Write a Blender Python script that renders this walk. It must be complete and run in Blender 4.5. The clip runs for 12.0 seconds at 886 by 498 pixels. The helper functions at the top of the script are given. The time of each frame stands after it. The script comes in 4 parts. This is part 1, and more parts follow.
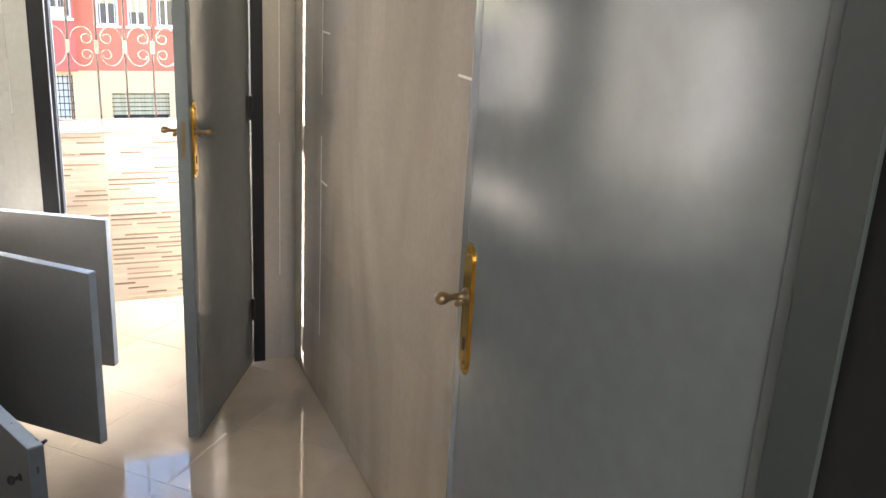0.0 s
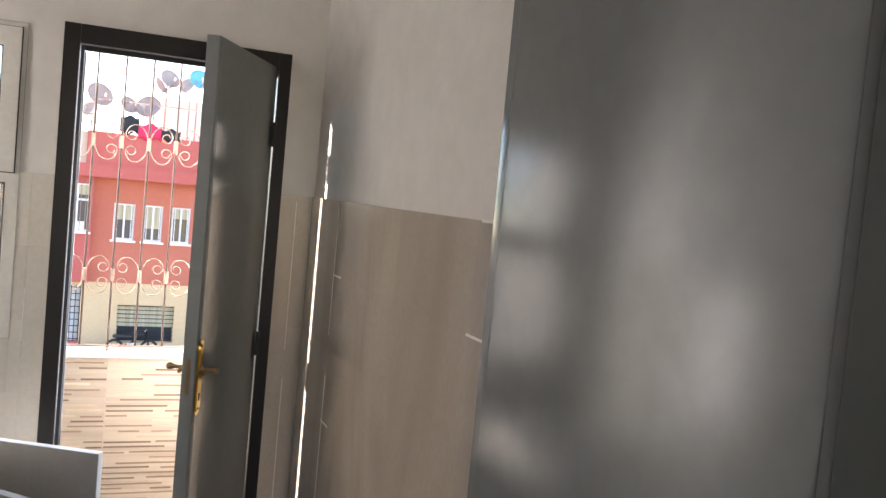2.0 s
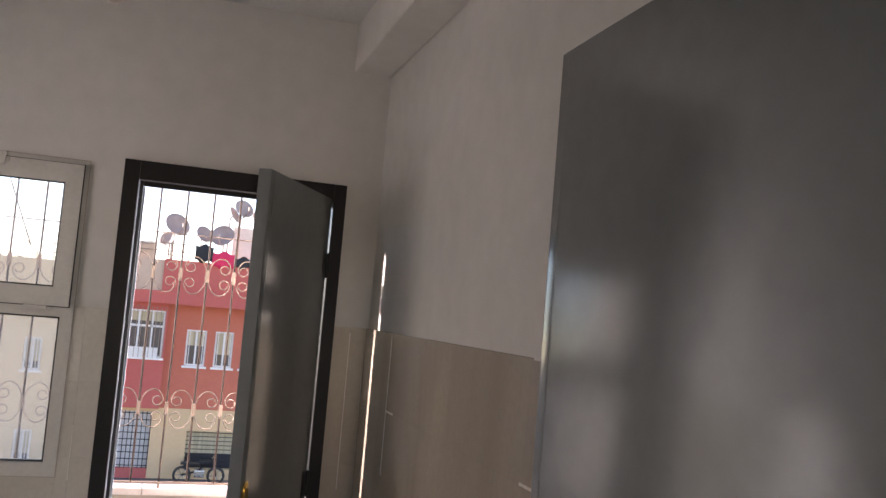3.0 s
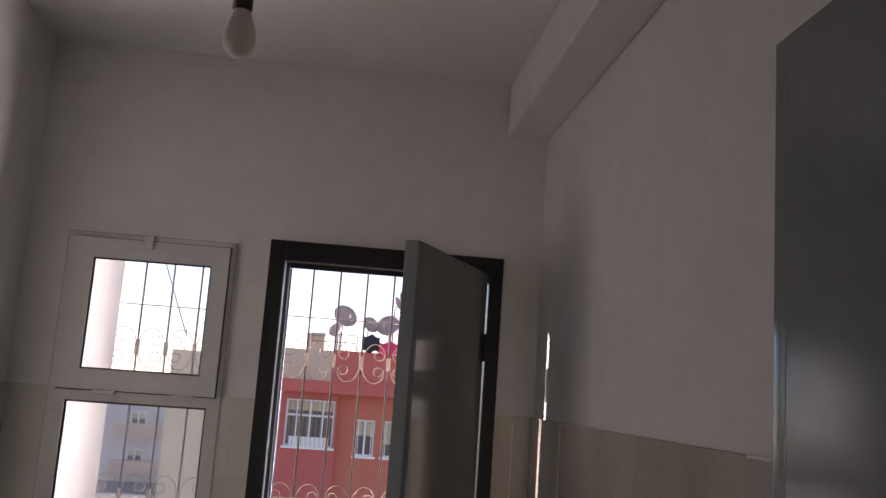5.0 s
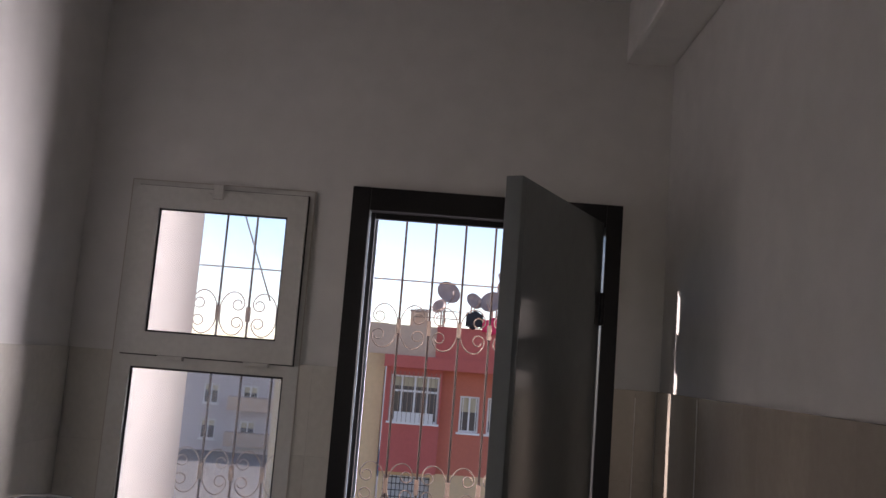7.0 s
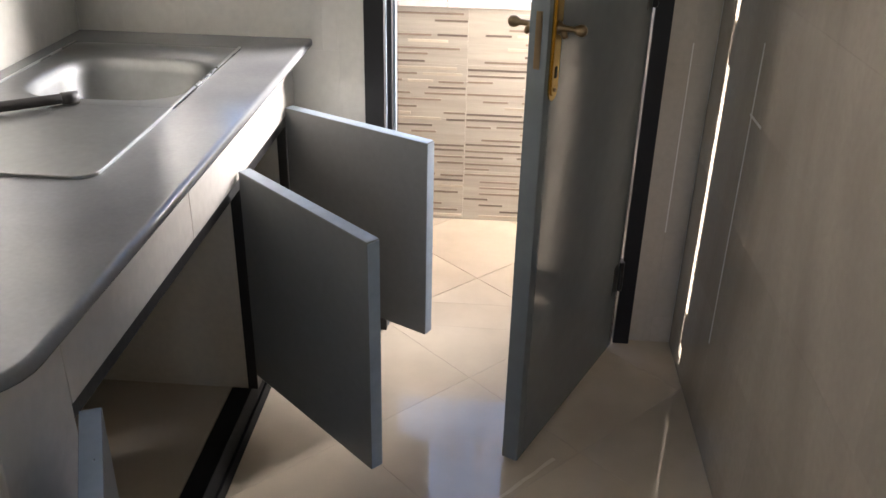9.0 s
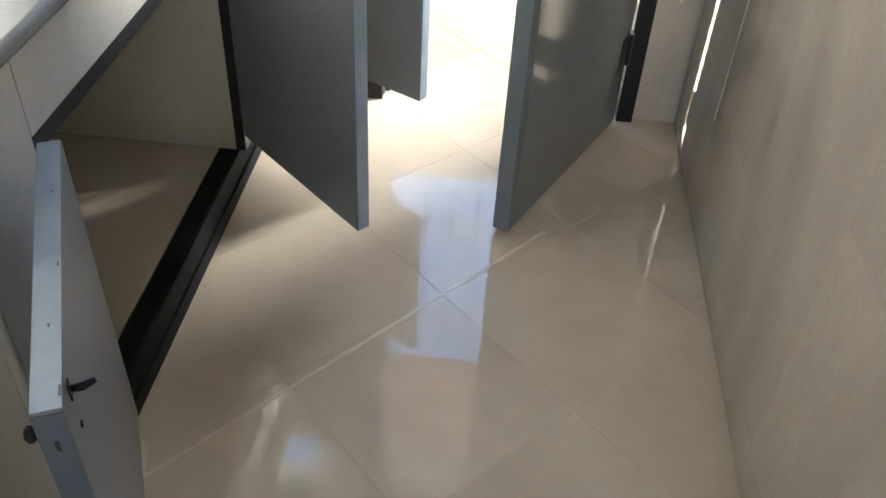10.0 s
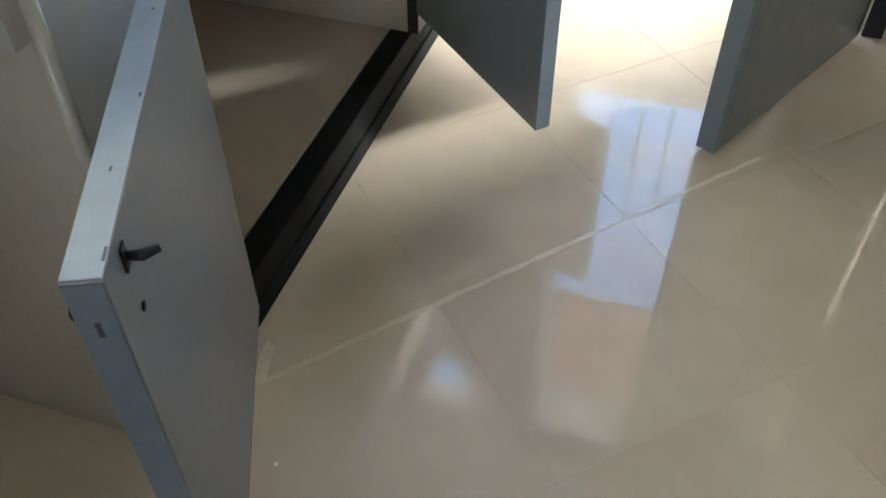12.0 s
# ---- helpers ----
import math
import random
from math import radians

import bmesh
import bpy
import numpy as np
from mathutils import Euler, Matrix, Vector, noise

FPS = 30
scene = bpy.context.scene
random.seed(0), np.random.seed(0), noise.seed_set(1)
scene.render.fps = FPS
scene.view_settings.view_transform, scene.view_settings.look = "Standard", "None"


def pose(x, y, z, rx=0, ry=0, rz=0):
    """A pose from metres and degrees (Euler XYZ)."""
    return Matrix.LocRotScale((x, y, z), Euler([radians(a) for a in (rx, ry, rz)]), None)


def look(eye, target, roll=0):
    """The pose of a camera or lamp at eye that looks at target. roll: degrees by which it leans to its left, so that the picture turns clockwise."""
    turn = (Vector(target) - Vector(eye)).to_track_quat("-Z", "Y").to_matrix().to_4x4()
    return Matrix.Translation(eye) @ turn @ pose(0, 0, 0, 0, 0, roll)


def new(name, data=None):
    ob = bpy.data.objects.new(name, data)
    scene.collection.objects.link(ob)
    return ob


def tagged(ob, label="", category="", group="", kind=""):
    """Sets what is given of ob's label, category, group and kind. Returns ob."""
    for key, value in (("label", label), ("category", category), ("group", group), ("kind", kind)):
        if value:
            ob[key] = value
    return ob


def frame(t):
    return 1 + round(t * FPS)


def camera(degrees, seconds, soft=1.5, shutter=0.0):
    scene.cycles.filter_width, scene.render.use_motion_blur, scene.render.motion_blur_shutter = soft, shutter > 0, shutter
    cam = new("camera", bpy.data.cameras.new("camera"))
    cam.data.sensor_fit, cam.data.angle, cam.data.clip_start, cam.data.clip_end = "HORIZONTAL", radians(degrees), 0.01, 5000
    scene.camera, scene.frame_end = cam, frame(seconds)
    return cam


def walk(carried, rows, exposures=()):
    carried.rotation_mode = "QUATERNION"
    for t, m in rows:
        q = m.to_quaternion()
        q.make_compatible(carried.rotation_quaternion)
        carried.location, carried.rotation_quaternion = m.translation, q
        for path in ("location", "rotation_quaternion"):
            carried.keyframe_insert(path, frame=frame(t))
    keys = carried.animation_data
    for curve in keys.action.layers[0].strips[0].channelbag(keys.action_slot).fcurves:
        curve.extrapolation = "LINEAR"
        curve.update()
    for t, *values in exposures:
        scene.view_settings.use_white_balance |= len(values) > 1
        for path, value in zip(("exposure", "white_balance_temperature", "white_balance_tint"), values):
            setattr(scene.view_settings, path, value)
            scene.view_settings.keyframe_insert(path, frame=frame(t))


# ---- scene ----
cam = camera(53.6, 12.0)
PATH = [
    (0, (0.512, 0.558, 1.546), (1.258, 2.312, 0.941), 3.2),
    (0.5, (0.509, 0.571, 1.569), (1.265, 2.368, 1.122), 3.6),
    (1, (0.504, 0.561, 1.572), (1.264, 2.378, 1.222), 4.1),
    (1.5, (0.502, 0.573, 1.608), (1.257, 2.41, 1.369), 4.4),
    (2, (0.492, 0.564, 1.623), (1.241, 2.415, 1.51), 5.3),
    (2.5, (0.503, 0.584, 1.638), (1.234, 2.446, 1.63), 5.4),
    (3, (0.567, 0.653, 1.653), (1.147, 2.561, 1.806), 4.8),
    (3.5, (0.605, 0.698, 1.666), (1.08, 2.628, 1.887), 4.9),
    (3.7, (0.613, 0.731, 1.675), (1.056, 2.667, 1.905), 4.7),
    (5.3, (0.642, 1.02, 1.647), (0.812, 2.986, 1.974), 4.0),
    (5.5, (0.634, 1.072, 1.658), (0.785, 3.039, 1.984), 4.0),
    (6, (0.668, 1.185, 1.656), (0.685, 3.151, 2.022), 4.6),
    (6.5, (0.68, 1.275, 1.645), (0.669, 3.241, 2.014), 4.8),
    (6.7, (0.673, 1.301, 1.641), (0.659, 3.269, 1.999), 4.7),
    (8.3, (0.722, 1.578, 1.471), (0.587, 3.468, 0.83), 2.5),
    (8.5, (0.729, 1.578, 1.451), (0.596, 3.445, 0.748), 2.1),
    (9, (0.729, 1.591, 1.417), (0.616, 3.369, 0.51), 1.3),
    (9.5, (0.744, 1.607, 1.373), (0.638, 3.253, 0.243), 2.2),
    (10, (0.765, 1.622, 1.328), (0.669, 3.141, 0.03), 3.5),
    (10.5, (0.762, 1.645, 1.293), (0.68, 3.106, -0.07), 4.6),
    (11, (0.783, 1.67, 1.242), (0.537, 3.122, -0.112), 2.3),
    (11.5, (0.775, 1.707, 1.187), (0.414, 3.132, -0.169), 2.0),
    (12, (0.731, 1.792, 1.11), (0.287, 3.132, -0.307), -0.3),
]
EXPOSURES = [(0.0, 3.3, 6950, 14), (0.5, 3.06, 6950, 17), (1.5, 2.72, 7050, 19), (2.5, 2.36, 7100, 21), (3.0, 1.8, 7100, 25), (3.5, 1.62, 7100, 28), (5.3, 1.02, 6750, 28), (6.7, 0.65, 6650, 27),
             (8.3, 1.8, 7150, 27), (9.0, 2.5, 6750, 15), (9.5, 3.04, 6750, 11), (10.0, 3.5, 6480, 7), (12.0, 3.62, 6350, 4)]
walk(cam, [(t, look(eye, target, roll)) for t, eye, target, roll in PATH], EXPOSURES)

# ---- world, sun, exposure ----
world = bpy.data.worlds.new("sky_world")
scene.world = world
world.use_nodes = True
wn = world.node_tree.nodes
sky = wn.new("ShaderNodeTexSky")
sky.sky_type = "NISHITA"
sky.sun_disc = False
SUN_EL, SUN_HEAD = radians(25), Vector((0.838, -0.546, 0)).normalized()
sky.sun_elevation = SUN_EL
sky.sun_rotation = math.atan2(-SUN_HEAD.x, -SUN_HEAD.y)
sky.air_density, sky.dust_density, sky.ozone_density, sky.altitude = 1.0, 0.0, 2.0, 1200
wn["Background"].inputs["Strength"].default_value = 0.15
world.node_tree.links.new(sky.outputs["Color"], wn["Background"].inputs["Color"])

sun_data = bpy.data.lights.new("sun", "SUN")
sun_data.energy, sun_data.angle, sun_data.color = 5.0, radians(0.5), (1.0, 0.95, 0.88)
sun = new("sun", sun_data)
sun_dir = Vector((SUN_HEAD.x * math.cos(SUN_EL), SUN_HEAD.y * math.cos(SUN_EL), -math.sin(SUN_EL)))
sun.matrix_world = look((0, 0, 30), Vector((0, 0, 30)) + sun_dir)


# hidden panel lamp, added to stand in for sky light through door and window
def sky_panel(name, eye, target, w, h, watts, spread=180):
    d = bpy.data.lights.new(name, "AREA")
    d.shape, d.size, d.size_y, d.energy, d.color = "RECTANGLE", w, h, watts, (0.97, 0.98, 1.0)
    d.spread = radians(spread)
    o = new(name, d)
    o.matrix_world = look(eye, target)
    return o


sky_panel("balcony_sky_fill", (1.70, 4.30, 1.55), (-0.1, 2.6, 1.75), 0.65, 1.8, 52.0, 108)

# fill lamp added at the unseen corridor's end, behind the walker
cor = bpy.data.lights.new("corridor_fill_light", "AREA")
cor.shape, cor.size, cor.size_y, cor.energy, cor.color = "RECTANGLE", 0.9, 1.5, 2.2, (1.0, 0.97, 0.92)
cor_light = new("corridor_fill_light", cor)
cor_light.matrix_world = look((0.6, -0.72, 1.6), (0.45, 3.8, 1.9))


# ---- materials ----
def material(name, base, rough=0.5, metal=0.0, second=None, scale=6.0, amount=0.5, fine=60.0, bump=0.0,
             bump_scale=80.0, rough_var=0.1, per_object=0.0, stretch=(1, 1, 1), coat=0.0, spec=0.5, detail=4.0):
    m = bpy.data.materials.new(name)
    m.use_nodes = True
    n, l = m.node_tree.nodes, m.node_tree.links
    b = n["Principled BSDF"]
    tc = n.new("ShaderNodeTexCoord")
    mp = n.new("ShaderNodeMapping")
    mp.inputs["Scale"].default_value = stretch
    info = n.new("ShaderNodeObjectInfo")
    off = n.new("ShaderNodeVectorMath")
    off.operation = "SCALE"
    off.inputs["Scale"].default_value = 37.0 if per_object else 0.0
    cmb = n.new("ShaderNodeCombineXYZ")
    for k in range(3):
        l.new(info.outputs["Random"], cmb.inputs[k])
    l.new(cmb.outputs[0], off.inputs[0])
    l.new(off.outputs[0], mp.inputs["Location"])
    l.new(tc.outputs["Object"], mp.inputs["Vector"])
    big = n.new("ShaderNodeTexNoise")
    big.inputs["Scale"].default_value, big.inputs["Detail"].default_value = scale, detail
    sm = n.new("ShaderNodeTexNoise")
    sm.inputs["Scale"].default_value, sm.inputs["Detail"].default_value = fine, 3.0
    for t in (big, sm):
        l.new(mp.outputs[0], t.inputs["Vector"])
    ramp = n.new("ShaderNodeMapRange")
    ramp.inputs["From Min"].default_value, ramp.inputs["From Max"].default_value = 0.35, 0.68
    l.new(big.outputs["Fac"], ramp.inputs["Value"])
    mix = n.new("ShaderNodeMix")
    mix.data_type = "RGBA"
    second = second or tuple(c * 0.82 for c in base)
    mix.inputs["A"].default_value = (*base, 1)
    mix.inputs["B"].default_value = (*second, 1)
    mul = n.new("ShaderNodeMath")
    mul.operation = "MULTIPLY"
    mul.inputs[1].default_value = amount
    l.new(ramp.outputs[0], mul.inputs[0])
    l.new(mul.outputs[0], mix.inputs["Factor"])
    mix2 = n.new("ShaderNodeMix")
    mix2.data_type = "RGBA"
    mix2.blend_type = "MULTIPLY"
    mix2.inputs["Factor"].default_value = 0.18
    l.new(mix.outputs["Result"], mix2.inputs["A"])
    l.new(sm.outputs["Fac"], mix2.inputs["B"])
    out = mix2.outputs["Result"]
    if per_object:
        hsv = n.new("ShaderNodeHueSaturation")
        mr = n.new("ShaderNodeMapRange")
        mr.inputs["To Min"].default_value, mr.inputs["To Max"].default_value = 1 - per_object, 1 + per_object
        l.new(info.outputs["Random"], mr.inputs["Value"])
        l.new(mr.outputs[0], hsv.inputs["Value"])
        l.new(out, hsv.inputs["Color"])
        out = hsv.outputs["Color"]
    l.new(out, b.inputs["Base Color"])
    rr = n.new("ShaderNodeMapRange")
    rr.inputs["To Min"].default_value, rr.inputs["To Max"].default_value = max(0.02, rough - rough_var), rough + rough_var
    l.new(big.outputs["Fac"], rr.inputs["Value"])
    l.new(rr.outputs[0], b.inputs["Roughness"])
    b.inputs["Metallic"].default_value = metal
    b.inputs["Coat Weight"].default_value = coat
    b.inputs["Specular IOR Level"].default_value = spec
    if bump:
        bt = n.new("ShaderNodeTexNoise")
        bt.inputs["Scale"].default_value, bt.inputs["Detail"].default_value = bump_scale, 4.0
        l.new(mp.outputs[0], bt.inputs["Vector"])
        bp = n.new("ShaderNodeBump")
        bp.inputs["Strength"].default_value, bp.inputs["Distance"].default_value = bump, 0.004
        l.new(bt.outputs["Fac"], bp.inputs["Height"])
        l.new(bp.outputs[0], b.inputs["Normal"])
    return m


def marble(name, base, vein, vein2, rough, lean=38, low=0.50, high=0.78, unbroken=False):
    """Marble-look glazed tile: soft clouds and slanting streaks, shifted tile by tile."""
    m = material(name, base, rough, second=vein, scale=2.6, amount=0.9, rough_var=0.05, per_object=0.05,
                 stretch=(1, 1, 0.8), spec=0.55, detail=6.0, bump=0.03, bump_scale=6.0)
    n, l = m.node_tree.nodes, m.node_tree.links
    b = n["Principled BSDF"]
    src = b.inputs["Base Color"].links[0].from_socket
    mp = [x for x in n if x.bl_idname == "ShaderNodeMapping"][0]
    if unbroken:                       # the pattern runs on from tile to tile
        where = n.new("ShaderNodeNewGeometry")
        l.new(where.outputs["Position"], mp.inputs["Vector"])
        l.remove(mp.inputs["Location"].links[0])
    rot = n.new("ShaderNodeMapping")
    rot.inputs["Rotation"].default_value = (radians(8), radians(lean), 0)
    rot.inputs["Scale"].default_value = (1.0, 1.0, 0.33)
    l.new(mp.outputs[0], rot.inputs["Vector"])
    st = n.new("ShaderNodeTexNoise")
    st.inputs["Scale"].default_value, st.inputs["Detail"].default_value, st.inputs["Distortion"].default_value = (2.2, 2.5, 1.5) if unbroken else (5.0, 6.0, 1.1)
    l.new(rot.outputs[0], st.inputs["Vector"])
    r = n.new("ShaderNodeMapRange")
    r.inputs["From Min"].default_value, r.inputs["From Max"].default_value = low, high
    r.inputs["To Max"].default_value = 0.85
    l.new(st.outputs["Fac"], r.inputs["Value"])
    mx = n.new("ShaderNodeMix")
    mx.data_type = "RGBA"
    mx.inputs["B"].default_value = (*vein2, 1)
    l.new(src, mx.inputs["A"])
    l.new(r.outputs[0], mx.inputs["Factor"])
    l.new(mx.outputs["Result"], b.inputs["Base Color"])
    return m


M_WALL = material("wall_paint", (0.76, 0.74, 0.71), 0.5, second=(0.70, 0.69, 0.65), scale=1.6, fine=12, bump=0.05, bump_scale=14)
M_CEIL = material("ceiling_paint", (0.78, 0.77, 0.75), 0.7, scale=1.2, amount=0.3, bump=0.1, bump_scale=20)
M_TILE = marble("wall_tile_marble", (0.55, 0.485, 0.405), (0.49, 0.43, 0.36), (0.36, 0.315, 0.265), 0.2, 14, 0.46, 0.72, True)
M_TILEL = marble("pale_wall_tile", (0.66, 0.63, 0.56), (0.6, 0.575, 0.51), (0.57, 0.54, 0.48), 0.16)
M_APRON = marble("apron_tile_marble", (0.66, 0.61, 0.54), (0.56, 0.51, 0.45), (0.5, 0.46, 0.41), 0.2)
M_GROUT = material("grout", (0.5, 0.45, 0.39), 0.8, scale=30, bump=0.3)
M_GROUTW = material("grout_white", (0.86, 0.83, 0.78), 0.6, scale=40, amount=0.3, bump=0.2)
M_FLOOR = material("floor_tile", (0.66, 0.56, 0.43), 0.045, second=(0.58, 0.48, 0.36), fine=12, scale=2.5, amount=0.8, rough_var=0.02,
                   per_object=0.03, detail=8, spec=0.62, bump=0.015, bump_scale=5)
# pale cream that paints a streak of light on the floor
M_STREAK = material("painted_light_streak", (0.76, 0.68, 0.55), 0.3, second=(0.68, 0.58, 0.45), scale=14, amount=0.9)
M_PINK = material("pink_render", (0.74, 0.42, 0.36), 0.8, scale=2, bump=0.1)
M_FGROUT = material("floor_grout", (0.57, 0.48, 0.37), 0.7, scale=30)
M_BEDDING = material("floor_bedding", (0.5, 0.44, 0.37), 0.85, scale=20)
M_DOOR = material("door_grey_paint", (0.175, 0.192, 0.192), 0.165, second=(0.16, 0.177, 0.177), scale=5, amount=0.3, rough_var=0.02, fine=25, detail=6)
M_CAB = material("cabinet_grey", (0.195, 0.197, 0.193), 0.34, scale=3, amount=0.5, bump=0.04, bump_scale=30, rough_var=0.04)
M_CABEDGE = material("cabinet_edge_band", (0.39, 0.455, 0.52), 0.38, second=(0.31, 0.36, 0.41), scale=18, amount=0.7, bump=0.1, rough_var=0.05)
M_BLACK = material("black_frame", (0.016, 0.014, 0.013), 0.5, second=(0.03, 0.025, 0.022), scale=14, amount=0.5, bump=0.2, bump_scale=50)
M_JAMB = material("dark_door_frame", (0.017, 0.016, 0.017), 0.38, second=(0.022, 0.02, 0.02), scale=6, amount=0.5, bump=0.06, rough_var=0.03, detail=2, spec=0.22)
M_KJAMB = material("black_door_frame", (0.016, 0.016, 0.016), 0.75, second=(0.024, 0.023, 0.022), scale=5, spec=0.15, bump=0.1)
M_BOWL = material("dull_steel", (0.33, 0.33, 0.32), 0.46, 1.0, scale=6, rough_var=0.05, second=(0.27, 0.27, 0.26))
# dark seams and chips, and the painted shade on one cabinet door end
M_SLATE = material("slate_seam_and_shade", (0.085, 0.095, 0.105), 0.4, second=(0.12, 0.13, 0.14), scale=12, bump=0.1)
M_LINING = material("grey_green_paint", (0.055, 0.064, 0.060), 0.5, second=(0.045, 0.052, 0.05), scale=6, spec=0.3)
M_PARTITION = material("pale_cabinet_tile", (0.78, 0.72, 0.62), 0.35, second=(0.70, 0.63, 0.53), scale=4, amount=0.7)
M_BRASS = material("polished_brass", (0.75, 0.52, 0.16), 0.2, 1.0, second=(0.6, 0.38, 0.1), scale=30)
M_BRONZE = material("dull_bronze", (0.24, 0.165, 0.09), 0.35, 0.8, scale=40)
M_STEEL = material("steel", (0.55, 0.55, 0.54), 0.28, 1.0, scale=8, rough_var=0.1, second=(0.45, 0.45, 0.44))
M_CHROME = material("chrome", (0.7, 0.7, 0.7), 0.12, 1.0, scale=20)
M_COUNTER = material("grey_stone", (0.27, 0.267, 0.265), 0.17, second=(0.185, 0.185, 0.19), scale=5, amount=0.7, fine=120, detail=8, spec=0.5, rough_var=0.06)
M_PVC = material("white_window_frame", (0.66, 0.65, 0.61), 0.4, second=(0.56, 0.55, 0.5), scale=4, amount=0.5)
M_GASKET = material("gasket", (0.02, 0.02, 0.02), 0.6, scale=50)
M_RUBBER = material("black_rubber", (0.025, 0.022, 0.02), 0.5, scale=50, bump=0.2)
M_BAKELITE = material("brown_socket", (0.05, 0.028, 0.02), 0.35, scale=30)
M_BULB = material("frosted_bulb", (0.76, 0.69, 0.63), 0.3, scale=10, amount=0.2)
M_IRON = material("grille_paint", (0.27, 0.21, 0.17), 0.55, second=(0.25, 0.17, 0.13), scale=25, amount=0.7)
M_IRONDARK = material("grille_dark", (0.045, 0.032, 0.028), 0.65, second=(0.08, 0.048, 0.036), scale=25, amount=0.7, spec=0.2)
M_STRIPTILE = material("strip_tile", (0.40, 0.36, 0.30), 0.4, second=(0.32, 0.285, 0.235), scale=5, amount=0.9, stretch=(0.5, 1, 9), per_object=0.05, bump=0.2, bump_scale=20)
M_STRIP = material("strip_dark", (0.19, 0.145, 0.11), 0.45, second=(0.14, 0.105, 0.08), scale=8, per_object=0.35, bump=0.2)
M_STRIPPALE = material("strip_pale", (0.47, 0.4, 0.31), 0.45, scale=8, per_object=0.2, bump=0.2)
M_CAP = material("white_marble_cap", (0.66, 0.61, 0.58), 0.3, second=(0.56, 0.48, 0.45), scale=14, amount=0.7, per_object=0.05)
M_BALWALL = material("balcony_render", (0.6, 0.55, 0.5), 0.8, scale=3, bump=0.3)
M_RED = material("red_render", (0.50, 0.115, 0.095), 0.85, second=(0.44, 0.095, 0.08), scale=0.6, fine=8, bump=0.2, bump_scale=6)
M_ORANGE = material("orange_render", (0.53, 0.15, 0.095), 0.85, scale=0.6, fine=8, bump=0.2, bump_scale=6)
M_PEACH = material("peach_render", (0.68, 0.47, 0.27), 0.85, second=(0.62, 0.42, 0.23), scale=0.5, fine=8, bump=0.2, bump_scale=6)
M_BEIGE = material("beige_render", (0.56, 0.41, 0.31), 0.85, scale=0.5, fine=8, bump=0.2, bump_scale=6)
M_CREAM = material("cream_render", (0.68, 0.53, 0.36), 0.85, second=(0.62, 0.48, 0.33), scale=0.5, fine=8, bump=0.2, bump_scale=6)
M_BLOCK = material("white_block", (0.78, 0.72, 0.66), 0.85, scale=1, fine=8, bump=0.2, bump_scale=6)
M_APT = material("grey_render", (0.58, 0.51, 0.49), 0.85, scale=0.3, fine=4, bump=0.1, bump_scale=4)
M_WINDARK = material("dark_pane", (0.045, 0.045, 0.05), 0.12, scale=1)
M_CURTAIN = material("curtain", (0.6, 0.52, 0.36), 0.8, second=(0.4, 0.34, 0.22), scale=1.5, stretch=(9, 1, 0.3), amount=0.9)
M_WHITE = material("white_paint", (0.8, 0.78, 0.76), 0.5, scale=2, amount=0.3)
M_DISH = material("satellite_dish", (0.44, 0.34, 0.30), 0.5, second=(0.34, 0.23, 0.19), scale=2, amount=0.8, per_object=0.2)
M_DISHBLUE = material("blue_dish", (0.12, 0.42, 0.55), 0.5, scale=2)
M_CLOTHRED = material("red_cloth", (0.7, 0.03, 0.10), 0.8, scale=3, bump=0.3, bump_scale=8)
M_CLOTHBLK = material("black_cloth", (0.02, 0.02, 0.024), 0.8, scale=3, bump=0.3, bump_scale=8)
M_ROAD = material("asphalt", (0.12, 0.115, 0.11), 0.9, scale=0.3, fine=10, bump=0.3, bump_scale=20)


def glass():
    m = bpy.data.materials.new("window_glass")
    m.use_nodes = True
    b = m.node_tree.nodes["Principled BSDF"]
    b.inputs["Transmission Weight"].default_value = 1.0
    b.inputs["Roughness"].default_value = 0.02
    b.inputs["IOR"].default_value = 1.45
    b.inputs["Base Color"].default_value = (0.95, 0.97, 0.96, 1)
    n, l = m.node_tree.nodes, m.node_tree.links
    dust = n.new("ShaderNodeBsdfTranslucent")
    dust.inputs["Color"].default_value = (0.86, 0.86, 0.84, 1)
    cloud = n.new("ShaderNodeTexNoise")
    cloud.inputs["Scale"].default_value, cloud.inputs["Detail"].default_value = 9.0, 6.0
    tc = n.new("ShaderNodeTexCoord")
    l.new(tc.outputs["Object"], cloud.inputs["Vector"])
    r = n.new("ShaderNodeMapRange")
    r.inputs["To Min"].default_value, r.inputs["To Max"].default_value = 0.06, 0.13
    l.new(cloud.outputs["Fac"], r.inputs["Value"])
    mix = n.new("ShaderNodeMixShader")
    l.new(r.outputs[0], mix.inputs["Fac"])
    l.new(b.outputs[0], mix.inputs[1])
    l.new(dust.outputs[0], mix.inputs[2])
    l.new(mix.outputs[0], n["Material Output"].inputs["Surface"])
    return m


M_GLASS = glass()


# ---- building helpers ----
def box(bm, x0, y0, z0, x1, y1, z1, bevel=0.0, seg=2):
    made = bmesh.ops.create_cube(bm, size=1.0)["verts"]
    c = Vector(((x0 + x1) / 2, (y0 + y1) / 2, (z0 + z1) / 2))
    for v in made:
        v.co = Vector((v.co.x * (x1 - x0), v.co.y * (y1 - y0), v.co.z * (z1 - z0))) + c
    if bevel:
        edges = list({e for v in made for e in v.link_edges})
        bmesh.ops.bevel(bm, geom=edges, offset=bevel, segments=seg, affect="EDGES", profile=0.7)
    return bm


def boxes(*items, bevel=0.0):
    bm = bmesh.new()
    for it in items:
        box(bm, *it, bevel=bevel)
    return bm


